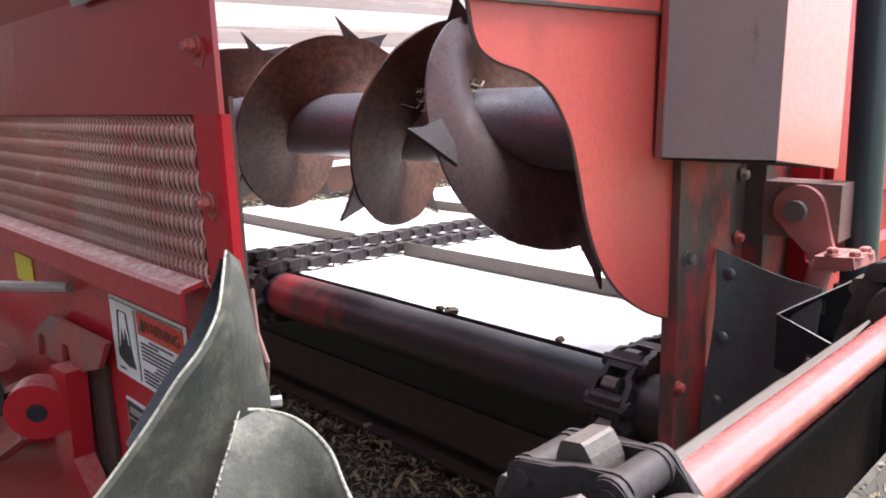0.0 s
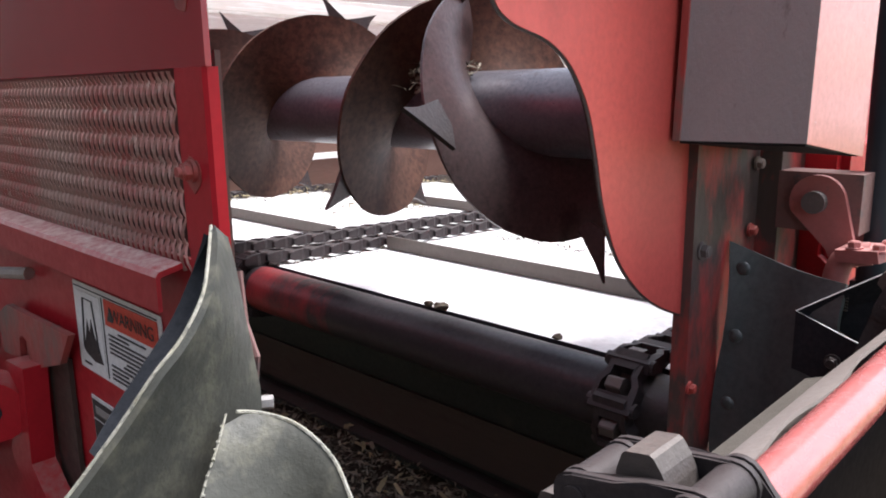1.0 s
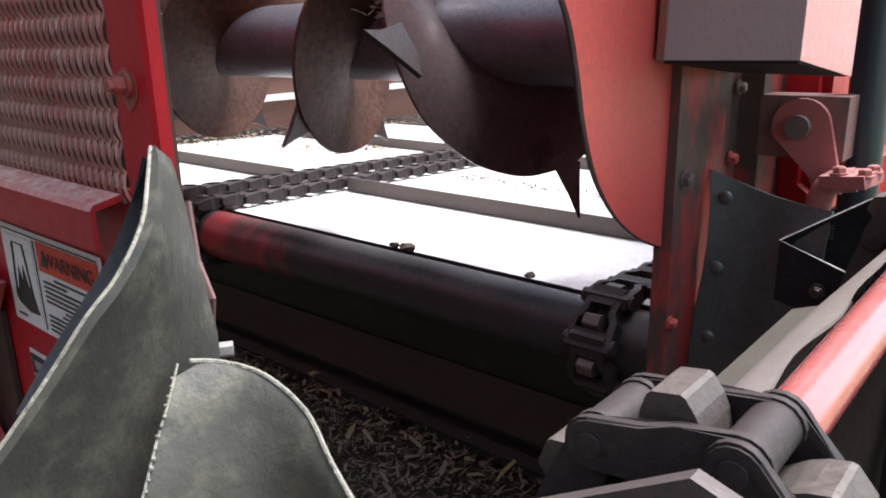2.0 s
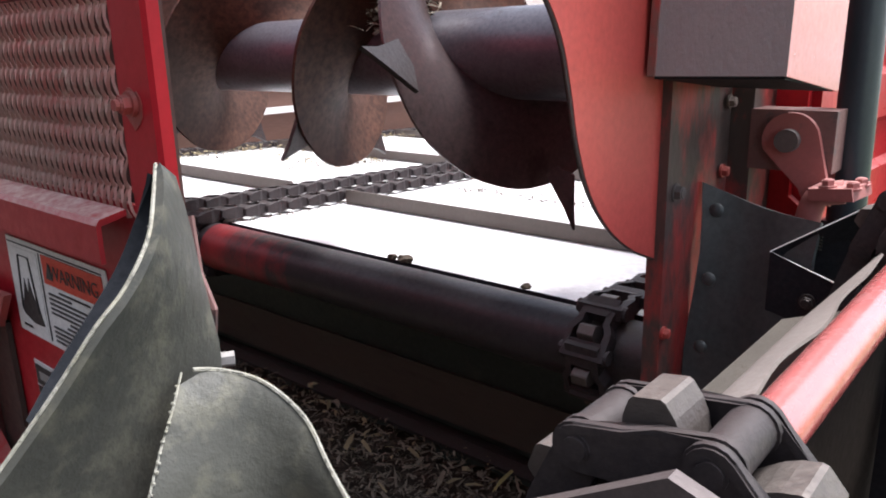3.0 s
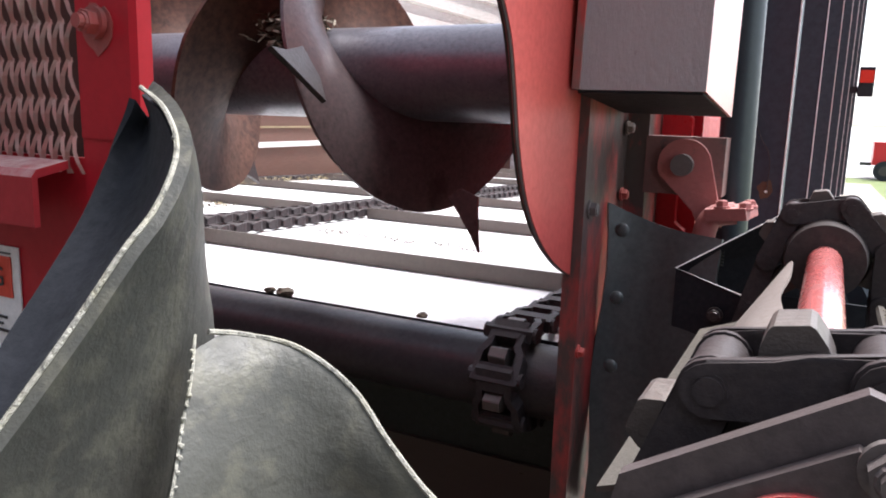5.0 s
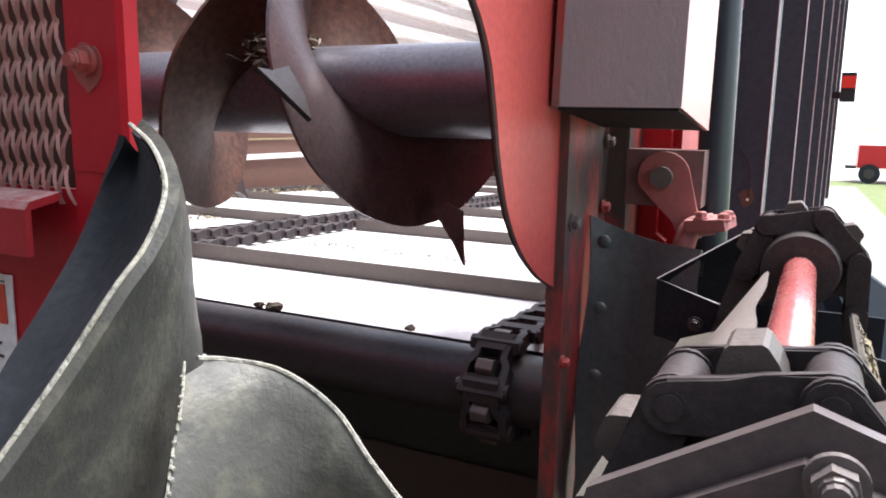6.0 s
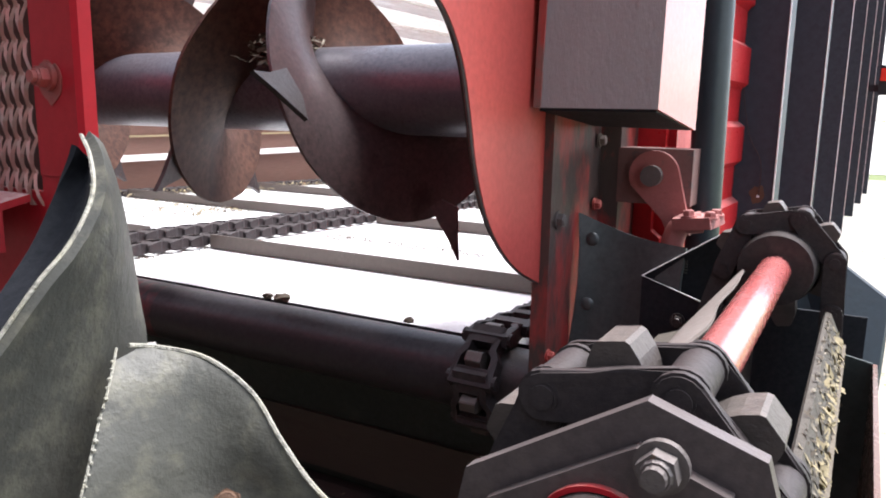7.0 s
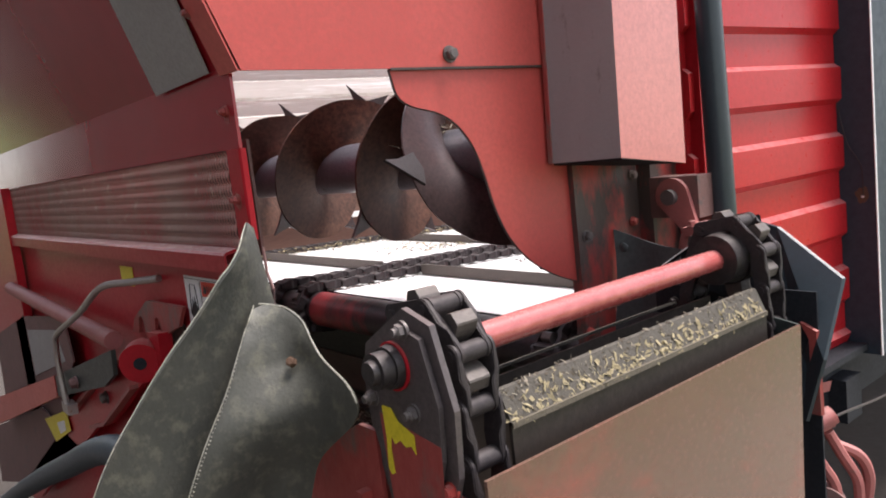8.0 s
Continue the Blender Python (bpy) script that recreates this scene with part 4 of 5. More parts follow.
part("red_patch", prism(B(), [(0.19, -0.6692, 1.055), (0.285, -0.6692, 1.04), (0.282, -0.6692, 0.985), (0.255, -0.6692, 0.955), (0.198, -0.6692, 0.95)], (0, -0.0003, 0)), RED_WORN, plate, "worn red paint on the plate")
tagged(part("torn_decal", bm, YELLOW, None), "torn yellow decal on the bearing plate", "decal")
arm = thing("take_up_arm", (0.22, -0.64, 0.8), "worn red steel arm under the bearing plate", "arm")
part("strap", prism(B(), [(0.155, -0.654, 0.98), (0.28, -0.654, 0.98), (0.25, -0.654, 0.6), (0.12, -0.654, 0.6)], (0, 0.012, 0)), RED_WORN, arm, bevel=0.002)
part("web", prism(B(), [(0.14, -0.68, 0.96), (0.152, -0.68, 0.96), (0.1, -0.68, 0.6), (0.08, -0.68, 0.6)], (0, 0.06, 0)), RED_WORN, arm, bevel=0.002)
part("side_plate", prism(B(), [(0.02, -0.666, 0.95), (0.075, -0.666, 1.0), (0.14, -0.666, 1.03), (0.172, -0.666, 1.03), (0.165, -0.666, 0.6), (-0.08, -0.666, 0.6)], (0, 0.006, 0)), RED_WORN, arm, bevel=0.001)
hex_bolt("bolt", (0.283, -0.66, 0.995), (0, -1, 0), 0.013, arm, RED)

# slat of the cross conveyor, with straw on it
bar = thing("flight_bar", (0.29, -0.35, 1.03), "dusty steel conveyor slat with chopped straw on it", "slat")
bm = B()
prism(bm, [(0.276, -0.588, 1.071), (0.281, -0.588, 1.07), (0.295, -0.588, 1.038), (0.2945, -0.588, 1.0345), (0.291, -0.588, 1.0345), (0.291, -0.588, 1.0365), (0.274, -0.588, 1.067)], (0, 0.5, 0))
part("angle", bm, DUSTY, bar, bevel=0.001)
part("lip", box(B(), 0.2905, 0.297, -0.588, -0.088, 1.034, 1.04), SLAT_TAN, bar, "tan dusty lower lip", bevel=0.0012)
part("front_face", box(B(), 0.2905, 0.2945, -0.588, -0.088, 0.985, 1.034), OILY, bar, "dark oily front face", bevel=0.0008)
for name, count, size, spread, mats, label, seed in (("slat_crumbs", 1300, 0.0065, 0.75, (LITTER, LITTER_GREY), "fine dark crumbs on the conveyor slat", 9), ("straw", 420, 0.013, 0.3, (STRAW, STRAW), "chopped straw on the conveyor slat", 19)):
    chips(name, count, lambda r: (lambda q: (0.279 + 0.014 * q, -0.585 + 0.49 * r.random(), 1.0725 - 0.034 * q + r.uniform(-0.001, 0.003)))(1.05 - abs(r.gauss(0.0, spread)) % 1.05), size, mats, label, seed, slope=radians(58))
part("apron_sheet", box(B(), 0.208, 0.212, -0.58, -0.09, 0.7, 1.055), OILY, bar, "dark sheet behind the slat")

# pale shield strip beside the shaft and dusty ledge
strip = thing("shield_strip", (0.19, -0.3, 1.07), "pale dusty bent steel strip beside the head shaft", "strip")
bm = B()
rows = []
for k in range(26):
    y, f = -0.107 - 0.018 * k, min(1.0, k / 7)
    rows.append([Vector((0.199 + 0.003 * math.sin(k * 0.7) * f, y, 1.107 - 0.008 * f)), Vector((0.198 - 0.016 * f, y, 1.106 - 0.016 * f)), Vector((0.196 - 0.03 * f, y, 1.104 - 0.034 * f))])
sheet(bm, rows, 0.0025)
part("strip", bm, PALE, strip, smooth=True)
part("ledge", prism(B(), [(0.12, -0.5, 1.03), (0.172, -0.5, 1.05), (0.172, -0.5, 1.046), (0.12, -0.5, 1.026)], (0, 0.38, 0)), DUSTY, strip, "dusty sloping ledge")

# discharge chute plate
chute = thing("chute_plate", (0.32, -0.35, 0.8), "scoured brown-grey chute plate with red paint remains", "chute")
part("face", prism(B(), [(0.323, -0.655, 1.014), (0.323, -0.058, 1.016), (0.323, -0.075, 0.7), (0.323, -0.655, 0.7)], (0.004, 0, 0)), CHUTE, chute, bevel=0.001)
part("end_flange", prism(B(), [(0.323, -0.058, 1.016), (0.272, -0.058, 1.026), (0.265, -0.062, 0.7), (0.323, -0.075, 0.7)], (0, 0.004, 0)), DARK, chute, bevel=0.001)

# dark guard sheet and clamps behind the far sprocket
guard = thing("guard_sheet", (0.28, 0.06, 1.0), "dark blue-grey steel guard sheet beside the sprocket", "guard")
part("sheet", prism(B(), [(0.19, 0.09, 1.14), (0.228, 0.088, 1.13), (0.335, 0.062, 1.058), (0.33, 0.0, 0.95), (0.31, -0.02, 0.86), (0.19, 0.06, 0.86)], (0.003, 0.005, 0)), POLE, guard, bevel=0.0012)
part("skirt", box(B(), 0.08, 0.315, 0.02, 0.024, 0.6, 1.045), BLACK_RUBBER, guard, "black lower skirt", bevel=0.001)
clamp = thing("latch_clamp", (0.28, 0.05, 0.84), "dusty pink-red latch clamp with a bolt", "clamp")
def clamp_at(u, z, back=0.0):
    return Vector((0.277 + 0.75 * u - 0.5 * back, 0.045 + 0.66 * u + 0.8 * back, 0.81 + z))


part("barrel", cylinder(B(), clamp_at(-0.012, 0.0), clamp_at(0.038, 0.022, 0.01), 0.0145, sides=20), RED_PINK, clamp, bevel=0.003, smooth=True)
part("barrel", cylinder(B(), clamp_at(0.01, 0.004, 0.02), clamp_at(0.045, 0.02, 0.03), 0.015, sides=20), RED_PINK, clamp, bevel=0.003, smooth=True)
part("tee", prism(B(), [clamp_at(-0.028, 0.052), clamp_at(0.02, 0.066), clamp_at(0.024, 0.082), clamp_at(-0.024, 0.068)], (0.01, 0.02, 0)), RED_PINK, clamp, bevel=0.003)
part("stem", prism(B(), [clamp_at(-0.02, 0.1), clamp_at(-0.006, 0.1), clamp_at(0.008, 0.02), clamp_at(-0.016, 0.02)], (0.004, 0.008, 0)), RED_PINK, clamp, bevel=0.002)
part("rod", tube(B(), [clamp_at(-0.012, 0.115, 0.02), clamp_at(0.012, 0.06, 0.02)], 0.005, 8), RED_PINK, clamp, smooth=True)
for u, b in ((0.0, 0.0), (0.036, 0.02)):
    line = curve_through([clamp_at(u, -0.004, b), clamp_at(u + 0.02, -0.045, b), clamp_at(u + 0.04, -0.085, b), clamp_at(u + 0.042, -0.13, b)], 5)
    part("side_strap", tube(B(), line, 0.0085, 8), RED_PINK, clamp, smooth=True)
part("hoop", tube(B(), curve_through([clamp_at(0.05, -0.03, 0.03), clamp_at(0.082, -0.05, 0.03), clamp_at(0.095, -0.085, 0.03), (clamp_at(0.09, -0.13, 0.03))], 5), 0.009, 8), RED_PINK, clamp, smooth=True)
part("drum", cylinder(B(), clamp_at(0.01, -0.13, -0.01), clamp_at(0.01, -0.13, 0.03), 0.05, sides=32), CLEVIS, clamp, bevel=0.004, smooth=True)
hex_bolt("bolt", clamp_at(-0.012, -0.002, -0.002), (-0.55, -0.8, 0.0), 0.02, clamp)
cable = thing("cable", (0.3, 0.4, 0.8), "thin grey twisted wire cable", "cable")
part("strand", tube(B(), curve_through([(0.3, 0.08, 0.83), (0.29, 0.4, 0.79), (0.24, 0.8, 0.78)], 6), 0.0022, 6), STEEL, cable)
bracket = thing("edge_bracket", (0.31, 0.0, 0.97), "red and brown bent bracket at the chute end", "bracket")
part("leaf", prism(B(), [(0.292, 0.012, 1.0), (0.316, 0.012, 0.988), (0.318, 0.012, 0.86), (0.304, 0.012, 0.86), (0.305, 0.012, 0.975)], (0.002, 0.006, 0)), RED_WORN, bracket, bevel=0.001)

# rubber apron at the post and the folded sheet
seal = thing("rubber_seal", (0.04, -0.02, 0.93), "dark ribbed rubber belting bolted to the post", "seal")
top_line = curve_through([(-0.012, -0.012, 1.14), (0.012, 0.0, 1.128), (0.045, 0.004, 1.116), (0.08, -0.004, 1.111), (0.125, -0.012, 1.108)], 4)
rows = []
for k in range(10):
    f = k / 9
    rows.append([Vector((p.x + 0.004 * math.sin(9 * f + 30 * p.x), p.y - 0.03 * f - 0.02 * math.sin(math.pi * f) * (p.x + 0.01) / 0.13, p.z + (0.77 - p.z) * f)) for p in top_line])
part("belting", sheet(B(), rows, -0.006), BELT, seal, smooth=True)
bm = B()
for j in range(8):
    tube(bm, [p + Vector((0, -0.005, -0.004 - 0.0035 * j)) for p in top_line[6:]], 0.0011, 4)
part("ply_lines", bm, RUBBER, seal, "fine grey ply lines")
for x, y, z in ((0.008, -0.014, 1.109), (0.012, -0.034, 1.03), (0.014, -0.05, 0.95)):
    bm = B()
    bmesh.ops.create_uvsphere(bm, u_segments=12, v_segments=6, radius=0.0085)
    for v in bm.verts:
        v.co = Vector((v.co.x, v.co.y * 0.5, v.co.z)) + Vector((x, y - 0.002, z))
    part("rivet", bm, BELT, seal, smooth=True)
fold = thing("folded_sheet", (0.14, -0.03, 1.08), "black folded steel sheet with a bare edge beside the sprocket", "guard")
c = Vector((0.076, -0.03, 1.073))
part("upper_leaf", prism(B(), [c, (0.2, -0.012, 1.155), (0.235, 0.02, 1.16), (0.235, 0.05, 1.0), (0.12, 0.04, 1.0)], (0.001, 0.003, -0.002)), BLACK_RUBBER, fold)
part("lower_leaf", prism(B(), [c, (0.15, -0.052, 1.055), (0.175, -0.06, 1.04), (0.175, -0.06, 0.8), (0.078, -0.034, 0.8)], (0.001, 0.003, 0)), BLACK_RUBBER, fold)
part("edge", tube(B(), [Vector((0.2, -0.013, 1.156)), c, Vector((0.15, -0.053, 1.056))], 0.0009, 6), STAKE_EDGE, fold, "bare bright edge")
for x, z in ((0.125, 1.03), (0.135, 0.98)):
    hex_bolt("bolt", (x, -0.052, z), (0, -1, 0), 0.012, fold, STEEL)

# clevis and pipe clamp behind the post
clevis = thing("clevis_hinge", (0.06, 0.08, 1.15), "dusty pink-red clevis hinge with a steel pin", "hinge")
part("block", box(B(), 0.01, 0.106, 0.068, 0.114, 1.148, 1.22), CLEVIS, clevis, "dusty grey-pink block", bevel=0.003)
for y in (0.058, 0.116):
    ear = [(0.06 + 0.032 * math.cos(radians(a)), y, 1.186 + 0.032 * math.sin(radians(a))) for a in range(10, 215, 15)]
    ear += [(0.046, y, 1.158), (0.074, y, 1.13), (0.082, y, 1.112), (0.11, y, 1.112), (0.106, y, 1.135)]
    part("ear", prism(B(), ear, (0, 0.009, 0)), RED_PINK, clevis, bevel=0.0015)
part("pin", cylinder(B(), (0.059, 0.046, 1.186), (0.059, 0.13, 1.186), 0.0135, sides=20), BOLT, clevis, "dull greenish pin head", bevel=0.003)
part("pipe", tube(B(), curve_through([(0.09, 0.05, 1.06), (0.092, 0.045, 1.1), (0.1, 0.05, 1.125), (0.125, 0.055, 1.132)], 5), 0.014, 14), RED_PINK, clevis, smooth=True)
part("flange", prism(B(), [(0.095, 0.03, 1.122), (0.142, 0.02, 1.128), (0.15, 0.07, 1.13), (0.1, 0.085, 1.124)], (-0.003, 0, 0.014)), RED_PINK, clevis, bevel=0.003)
for x, y in ((0.112, 0.035), (0.138, 0.032), (0.14, 0.062)):
    hex_bolt("bolt", (x, y, 1.139), (-0.1, 0, 1), 0.013, clevis, RED_PINK)


# ---- rubber flaps at the conveyor edge ----
def ruled(a, b, count, across, belly):
    """A bent sheet between two edge lines, bulging by belly (a vector) in the middle."""
    a, b = evenly(a, count), evenly(b, count)
    return [[p.lerp(q, j / across) + belly * math.sin(math.pi * j / across) for j in range(across + 1)] for p, q in zip(a, b)]


def fray(bm, line, seed, r=0.00085):
    """Small pale beads of worn cord along a cut edge."""
    rnd = random.Random(seed)
    run = sum((b - a).length for a, b in zip(line, line[1:]))
    for p in evenly(line, int(run / 0.0043)):
        s = r * rnd.uniform(0.8, 1.35)
        o = p + Vector((rnd.uniform(-1, 1), rnd.uniform(-1, 0.2), rnd.uniform(-1, 1))) * 0.0004
        bmesh.ops.create_icosphere(bm, subdivisions=1, radius=s, matrix=Matrix.Translation(o))



E1 = curve_through([(-0.034, -0.68, 1.248), (0.004, -0.703, 1.24), (0.029, -0.721, 1.227), (0.038, -0.738, 1.211), (0.039, -0.753, 1.198), (0.036, -0.769, 1.178), (0.032, -0.79, 1.154),
                    (0.028, -0.815, 1.128), (0.022, -0.85, 1.085), (0.016, -0.89, 1.03), (0.01, -0.93, 0.95)], 5)
R1 = curve_through([(-0.03, -0.679, 1.248), (-0.012, -0.684, 1.225), (-0.006, -0.684, 1.2), (-0.009, -0.678, 1.17), (-0.008, -0.676, 1.14), (0.0, -0.69, 1.06), (0.01, -0.71, 0.9)], 5)
D1 = curve_through([(-0.034, -0.681, 1.2475), (-0.036, -0.684, 1.237), (-0.043, -0.69, 1.22), (-0.044, -0.703, 1.197), (-0.038, -0.725, 1.176), (-0.034, -0.745, 1.157), (-0.026, -0.763, 1.141)], 5)
flap = thing("rubber_flap", (0.0, -0.74, 1.05), "grey-green worn rubber flap with a frayed edge", "rubber flap", "rubber flaps")
part("sheet", sheet(B(), ruled(R1, E1, 40, 10, Vector((0.004, -0.002, 0.0)))[1:], 0.005), RUBBER, flap, smooth=True)
part("inner_ply", sheet(B(), ruled(D1, [p + Vector((-0.006, 0.004, -0.002)) for p in E1[:31]], 30, 8, Vector((-0.006, 0.01, -0.008)))[1:], 0.003), BLACK_RUBBER, flap, "black inner rubber ply", smooth=True)
bm = B()
tube(bm, E1, 0.001, 6)
skin = ruled(R1, E1, 40, 10, Vector((0.004, -0.002, 0.0)))
fray(bm, [row[-1].lerp(row[-2], 0.3) + Vector((0.0008, -0.0012, 0.0004)) for row in skin[6:]], 3)
part("frayed_edge", bm, RUBBER_EDGE, flap, "pale frayed edge")
part("loose_cord", tube(B(), curve_through([skin[12][9], skin[13][8] + Vector((0.001, -0.001, 0.001)), skin[15][8] + Vector((0.001, -0.001, 0.001)), skin[16][9]], 5), 0.0011, 6), RUBBER_EDGE, flap, "pale loose cord", smooth=True)
L2 = curve_through([(0.024, -0.711, 1.16), (0.033, -0.722, 1.149), (0.04, -0.734, 1.135), (0.048, -0.747, 1.118), (0.055, -0.77, 1.08), (0.06, -0.81, 1.02), (0.06, -0.86, 0.92)], 6)
T2 = curve_through([(0.025, -0.709, 1.161), (0.032, -0.694, 1.157), (0.05, -0.684, 1.152), (0.07, -0.678, 1.138), (0.09, -0.681, 1.12), (0.115, -0.684, 1.103), (0.172, -0.69, 1.083), (0.176, -0.69, 1.05), (0.1, -0.695, 0.99), (0.07, -0.7, 0.93)], 6)
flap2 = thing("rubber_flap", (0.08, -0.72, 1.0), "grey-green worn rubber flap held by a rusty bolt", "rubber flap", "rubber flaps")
rows = ruled(L2, T2, 44, 12, Vector((0, 0, 0)))
for i, row in enumerate(rows):
    deep = math.sin(math.pi * min(1.0, 0.04 + 1.5 * i / 44) * 0.5)
    deep *= min(1.0, (row[-1] - row[0]).length / 0.07) ** 1.3 * min(1.0, i / 13)
    for j, p in enumerate(row):
        p += Vector((-0.024, 0.036, -0.004)) * deep * math.sin(math.pi * j / 12) ** 1.2
part("sheet", sheet(B(), rows[1:], 0.0028), RUBBER, flap2, smooth=True)
bm = B()
tube(bm, L2, 0.0006, 6)
fray(bm, [row[0].lerp(row[1], 0.25) + Vector((0.0004, -0.0012, 0.0004)) for row in rows[1:]], 4)
tube(bm, T2[1:40], 0.0011, 6)
part("frayed_edge", bm, RUBBER_EDGE, flap2, "pale frayed edge")
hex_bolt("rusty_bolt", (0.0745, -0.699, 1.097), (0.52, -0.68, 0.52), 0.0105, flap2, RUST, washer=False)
pin = thing("bent_strap", (-0.03, -0.66, 1.16), "thin pink-red bent strap behind the flap", "strap")
part("strap", tube(B(), [(-0.046, -0.657, 1.215), (-0.038, -0.66, 1.184), (-0.027, -0.66, 1.165), (-0.033, -0.66, 1.138), (-0.027, -0.661, 1.134)], 0.002, 6), CLEVIS, pin)
part("nut", cylinder(B(), (-0.026, -0.664, 1.136), (-0.02, -0.655, 1.136), 0.0044, sides=6), GREY_TAPE, pin, bevel=0.001)


# ---- decals on the front wall ----
def decal(name, x0, x1, z0, z1, label, y=FY + 0.0055):
    root = thing(name, ((x0 + x1) / 2, y, z0), label, "decal")
    part("film", box(B(), x0, x1, y - 0.0008, y, z0, z1), WHITE, root)
    return root


sign = decal("warning_decal", -0.312, -0.135, 1.086, 1.172, "white and orange warning decal on the red panel")
DY = FY + 0.0044
part("orange_field", box(B(), -0.242, -0.141, DY - 0.0006, DY, 1.142, 1.166), ORANGE, sign)
for k, (x0, x1) in enumerate(((-0.218, -0.166), (-0.238, -0.198), (-0.238, -0.148), (-0.238, -0.152), (-0.238, -0.147), (-0.238, -0.16), (-0.206, -0.18), (-0.212, -0.168), (-0.238, -0.15), (-0.238, -0.205), (-0.238, -0.154), (-0.238, -0.15))):
    z = 1.1385 - 0.0041 * k
    part("text_bar", box(B(), x0, x1, DY - 0.0006, DY, z - 0.0016, z), INK, sign)
part("text_bar", box(B(), -0.3, -0.284, DY - 0.0008, DY - 0.0004, 1.0925, 1.0945), INK, sign)
part("rule", box(B(), -0.2475, -0.2467, DY - 0.0006, DY, 1.09, 1.166), INK, sign, "thin black rule")
part("rule", box(B(), -0.308, -0.141, DY - 0.0006, DY, 1.1675, 1.1683), INK, sign, "thin black rule")
part("picture_frame", box(B(), -0.306, -0.252, DY - 0.0004, DY, 1.094, 1.164), WHITE, sign)
part("pictogram", prism(B(), [(-0.293, DY - 0.0005, 1.104), (-0.275, DY - 0.0005, 1.099), (-0.256, DY - 0.0005, 1.1), (-0.262, DY - 0.0005, 1.116), (-0.27, DY - 0.0005, 1.124), (-0.275, DY - 0.0005, 1.14), (-0.28, DY - 0.0005, 1.124), (-0.284, DY - 0.0005, 1.138), (-0.29, DY - 0.0005, 1.12), (-0.298, DY - 0.0005, 1.108)], (0, -0.0004, 0)), INK, sign)
part("pictogram_line", tube(B(), [(-0.296, DY - 0.0006, 1.11), (-0.289, DY - 0.0006, 1.158), (-0.269, DY - 0.0006, 1.158), (-0.262, DY - 0.0006, 1.11)], 0.001, 5), INK, sign)
part("alert_triangle", prism(B(), [(-0.236, DY - 0.0008, 1.147), (-0.224, DY - 0.0008, 1.147), (-0.23, DY - 0.0008, 1.161)], (0, -0.0003, 0)), INK, sign)
text = bpy.data.curves.new("word", "FONT")
text.body, text.size, text.extrude, text.align_x = "WARNING", 0.0168, 0.0001, "CENTER"
text.materials.append(INK)
word = new("word", text)
word.parent = sign
word.matrix_parent_inverse = Matrix.Translation(-sign.location)
word.matrix_basis = pose(-0.187, DY - 0.0012, 1.1485, 90, 0, 0)
sign.location.x, sign.scale = -0.2355, (0.955, 1.0, 0.924)
small = decal("small_decal", -0.306, -0.2, 1.016, 1.062, "small black and white decal on the red panel")
part("dark_field", box(B(), -0.303, -0.203, DY - 0.0006, DY, 1.0415, 1.059), INK, small)
part("dark_field", box(B(), -0.303, -0.203, DY - 0.0006, DY, 1.019, 1.0395), INK, small)
part("text_bar", box(B(), -0.296, -0.23, DY - 0.001, DY - 0.0005, 1.047, 1.054), GREY_TAPE, small)
part("white_field", box(B(), -0.25, -0.207, DY - 0.001, DY - 0.0005, 1.0225, 1.0325), WHITE, small)
yel = thing("yellow_decal", (-0.17, FY, 0.96), "small yellow decal at the foot of the panel", "decal")
part("film", box(B(), -0.27, -0.2, FY + 0.0045, FY + 0.0055, 0.93, 0.985), YELLOW, yel)
yel2 = thing("yellow_decal", (-0.6, FY, 1.13), "small yellow decal under the ledge", "decal")
part("film", box(B(), -0.64, -0.57, FY + 0.0045, FY + 0.0055, 1.13, 1.165), YELLOW, yel2)


# ---- linkage in front of the front wall ----
bracket2 = thing("lever_bracket", (-0.42, -0.7, 0.95), "red steel lever arm with a drilled boss", "bracket")
part("boss", cylinder(B(), (-0.43, -0.714, 1.023), (-0.45, -0.7, 1.027), 0.034, sides=32), RED_GLOSS, bracket2, bevel=0.003, smooth=True)
part("bore", cylinder(B(), (-0.4288, -0.7149, 1.0228), (-0.435, -0.711, 1.0238), 0.0105, sides=20), BLACK_RUBBER, bracket2, "dark bore of the boss")
ARM_TOP = [(-0.466, 1.052), (-0.623, 0.992), (-0.85, 0.898), (-1.04, 0.817), (-2.269, 0.237)]
ARM_LOW = [(-1.722, 0.401), (-0.857, 0.817), (-0.739, 0.849), (-0.51, 0.965), (-0.435, 1.002)]
part("arm", prism(B(), [(x, -0.7, z) for x, z in ARM_TOP + ARM_LOW], (0, 0.01, 0)), RED_GLOSS, bracket2, bevel=0.0015)
for name, edge, up in (("upper_flange", ARM_TOP[:4], -0.008), ("lower_flange", ARM_LOW[1:4], 0.007)):
    part(name, prism(B(), [(x, -0.716, z) for x, z in edge] + [(x, -0.716, z + up) for x, z in edge[::-1]], (0, 0.0155, 0)), RED_PINK, bracket2, "dusty bent flange of the arm", bevel=0.001)
hex_bolt("bolt", (-0.734, -0.7, 0.905), (0, -1, 0), 0.018, bracket2, BOLT)
catch = thing("hooked_bracket", (-0.44, -0.67, 1.0), "dusty red bent bracket with hooked slots on the front wall", "bracket")
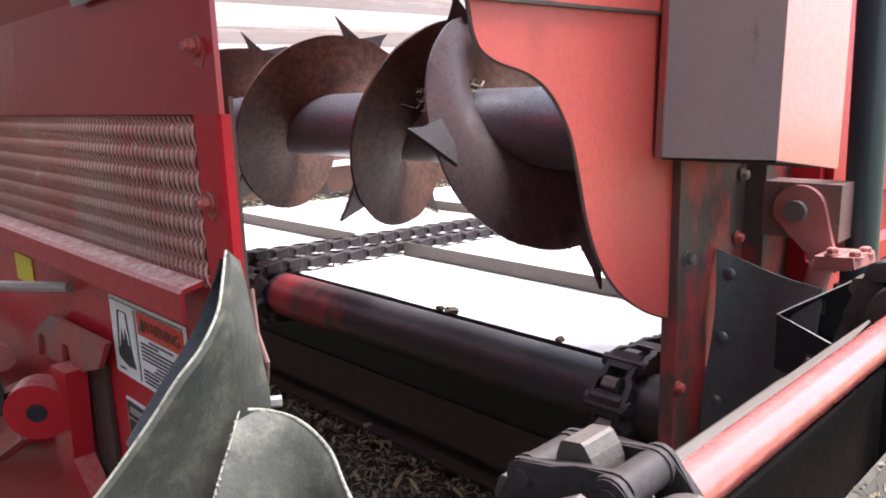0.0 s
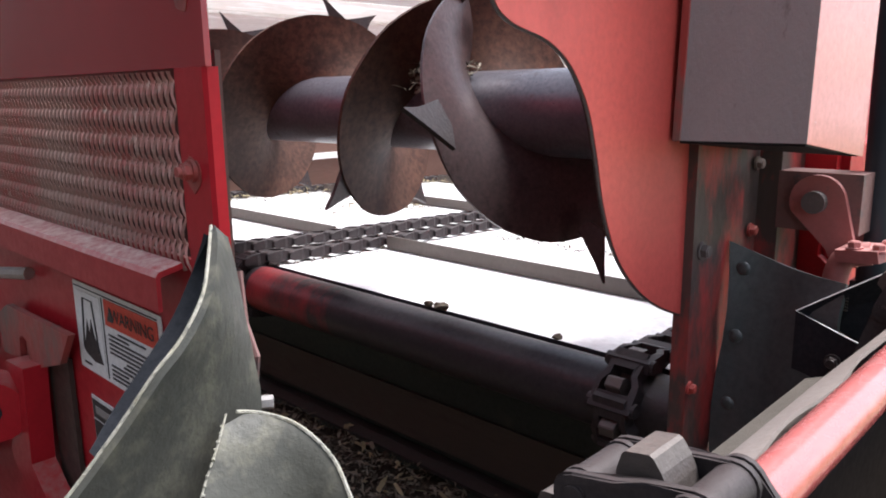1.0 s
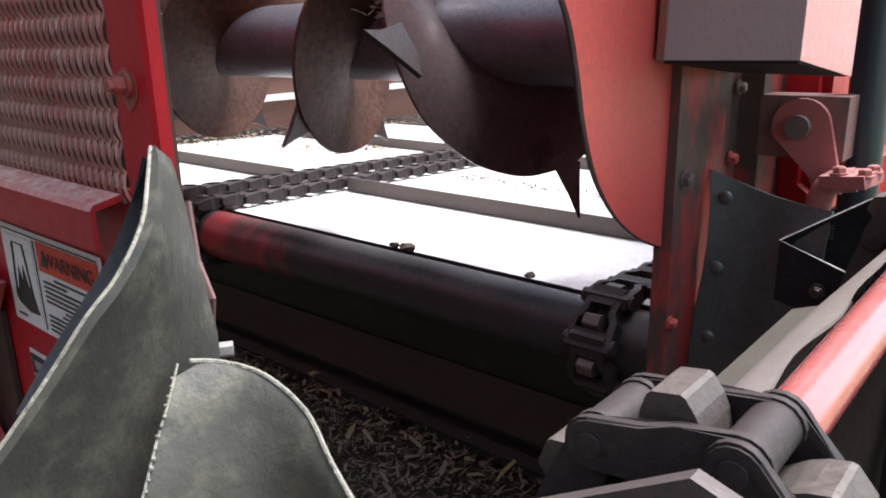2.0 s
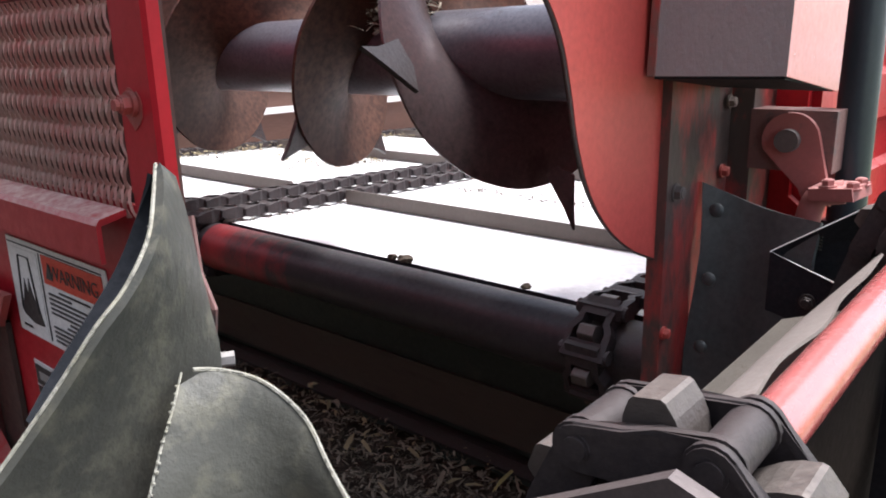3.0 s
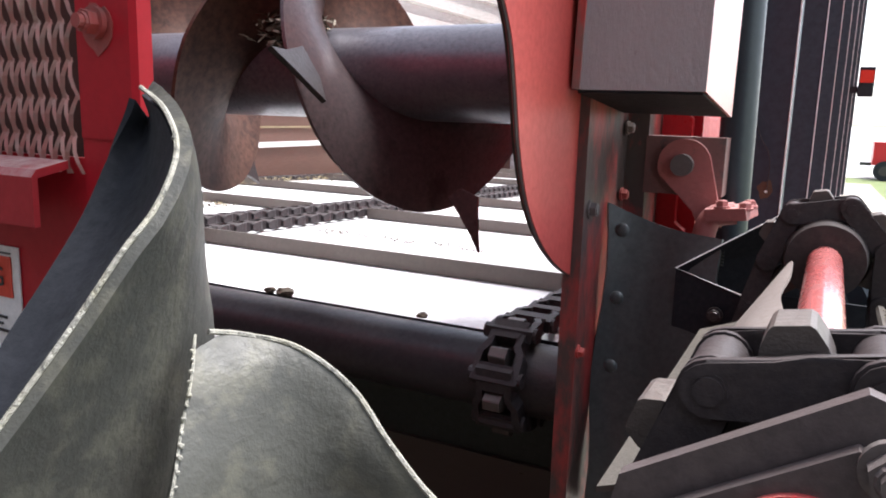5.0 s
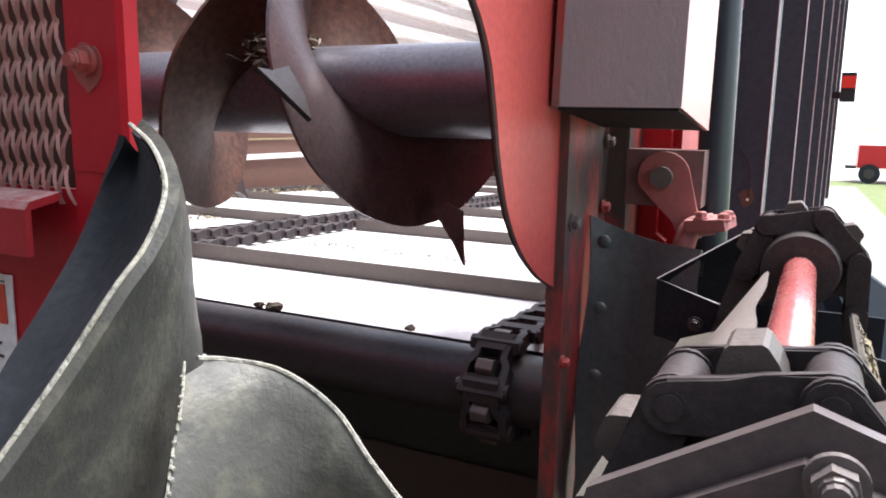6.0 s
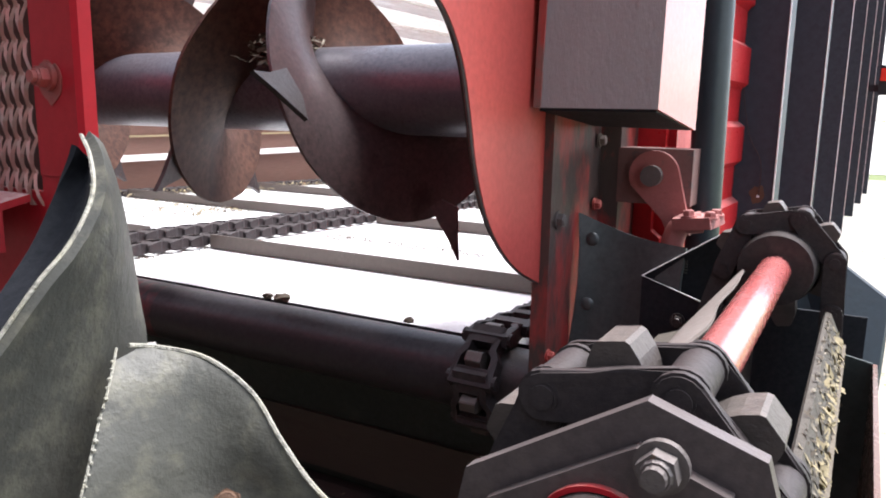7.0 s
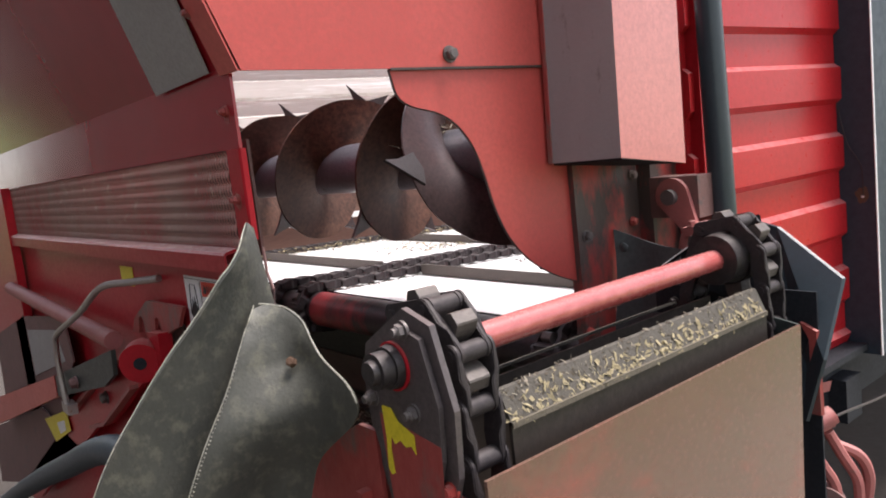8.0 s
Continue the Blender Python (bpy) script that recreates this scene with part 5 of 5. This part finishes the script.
part("hook_plate", prism(B(), [(x, -0.676, z) for x, z in ((-0.577, 1.05), (-0.556, 1.077), (-0.475, 1.115), (-0.305, 1.12), (-0.335, 1.086), (-0.392, 1.068), (-0.42, 1.068), (-0.424, 1.088), (-0.436, 1.091), (-0.446, 1.086), (-0.45, 1.063), (-0.505, 1.058), (-0.508, 1.08), (-0.52, 1.085), (-0.532, 1.079), (-0.54, 1.052))], (0, 0.006, 0)), RED_WORN, catch, "dusty plate with two hooked slots", bevel=0.001)
part("flange", prism(B(), [(x, -0.692, z) for x, z in ((-0.442, 1.068), (-0.39, 1.072), (-0.402, 0.97), (-0.36, 0.94), (-0.44, 0.925), (-0.462, 0.965))], (0, 0.022, 0)), RED_GLOSS, catch, bevel=0.002)
# dark slab on the wall imitates the shade between flange and wall
part("flange_shade", box(B(), -0.398, -0.345, -0.6665, -0.662, 0.93, 1.085), OILY, catch, "dark slab standing in for the shade beside the flange")
handle = thing("bent_handle_rod", (-0.5, -0.76, 1.1), "bare bent steel rod handle", "handle")
part("grip", tube(B(), curve_through([(-0.42, -0.667, 1.155), (-0.49, -0.69, 1.149), (-0.567, -0.72, 1.14), (-0.7, -0.73, 1.085), (-0.87, -0.74, 1.028), (-0.905, -0.74, 1.0), (-0.918, -0.74, 0.955), (-0.907, -0.74, 0.869)], 5), 0.0062, 8), ROD, handle, smooth=True)
part("foot", box(B(), -0.93, -0.88, -0.745, -0.725, 0.85, 0.872), ROD, handle, bevel=0.003)
link_bar = thing("push_rod", (-0.9, -0.7, 1.06), "dusty pink-red push rod", "rod")
part("rod", tube(B(), [(-1.57, -0.7, 1.065), (-0.62, -0.7, 1.034)], 0.017, 12), RED_PINK, link_bar, smooth=True)
beam = thing("cross_beam", (-1.3, -0.73, 0.85), "red steel cross beam with a dark bare end", "beam")
part("red_web", prism(B(), [(-1.95, -0.735, 0.685), (-1.015, -0.735, 0.912), (-1.02, -0.735, 0.862), (-2.05, -0.735, 0.573)], (0, 0.01, 0)), RED, beam, bevel=0.002)
part("dark_web", prism(B(), [(-1.02, -0.733, 0.909), (-0.55, -0.725, 1.032), (-0.56, -0.725, 0.985), (-0.62, -0.728, 0.955), (-1.02, -0.733, 0.862)], (0, 0.008, 0)), DARK, beam, "dark oily bare steel", bevel=0.002)
hex_bolt("bolt", (-0.82, -0.732, 0.93), (0, -1, 0), 0.018, beam, CLEVIS)
cover = thing("cover_plate", (-1.5, -0.69, 0.85), "dusty grey-pink cover plate behind the linkage", "plate")
part("sheet", prism(B(), [(-1.541, -0.69, 0.984), (-1.05, -0.69, 1.034), (-1.019, -0.69, 0.932), (-1.3, -0.69, 0.72), (-2.17, -0.69, 0.5), (-2.1, -0.69, 0.86)], (0, 0.004, 0)), CLEVIS, cover, bevel=0.001)
part("pane", prism(B(), [(-1.5, -0.692, 0.95), (-1.15, -0.692, 0.99), (-1.1, -0.692, 0.92), (-1.5, -0.692, 0.82)], (0, 0.002, 0)), GREY_TAPE, cover, "scuffed grey window")
low = thing("lower_plate", (-1.7, -0.7, 0.5), "worn pinkish plate with decals below the beam", "plate")
part("sheet", prism(B(), [(-2.5, -0.7, 0.45), (-1.45, -0.7, 0.74), (-1.05, -0.7, 0.72), (-1.6, -0.7, 0.48), (-2.6, -0.7, 0.2)], (0, 0.004, 0)), CLEVIS, low, bevel=0.001)
sticker = thing("yellow_sticker", (-1.35, -0.705, 0.74), "small yellow and white sticker on the plate", "decal")
part("film", prism(B(), [(-1.4, -0.705, 0.72), (-1.12, -0.705, 0.8), (-1.1, -0.705, 0.755), (-1.3, -0.705, 0.68)], (0, 0.001, 0)), YELLOW, sticker)
part("white_field", prism(B(), [(-1.24, -0.7065, 0.745), (-1.15, -0.7065, 0.77), (-1.15, -0.7065, 0.745), (-1.22, -0.7065, 0.72)], (0, 0.001, 0)), WHITE, sticker)
hose = thing("hydraulic_hose", (-0.9, -0.79, 0.7), "thick blue-grey rubber hydraulic hose", "hose")
part("hose", tube(B(), curve_through([(-0.2, -0.775, 0.93), (-0.45, -0.78, 0.896), (-0.79, -0.78, 0.777), (-1.15, -0.785, 0.645), (-1.72, -0.79, 0.422)], 6), 0.024, 14), HOSE, hose, smooth=True)
post_far = thing("wall_front_post", (-1.5, -0.68, 0.9), "dark red upright post at the far end of the mesh", "post")
part("post", box(B(), -1.66, -1.52, -0.69, FY - 0.001, 0.6, 1.34), RED_GLOSS, post_far, bevel=0.004)
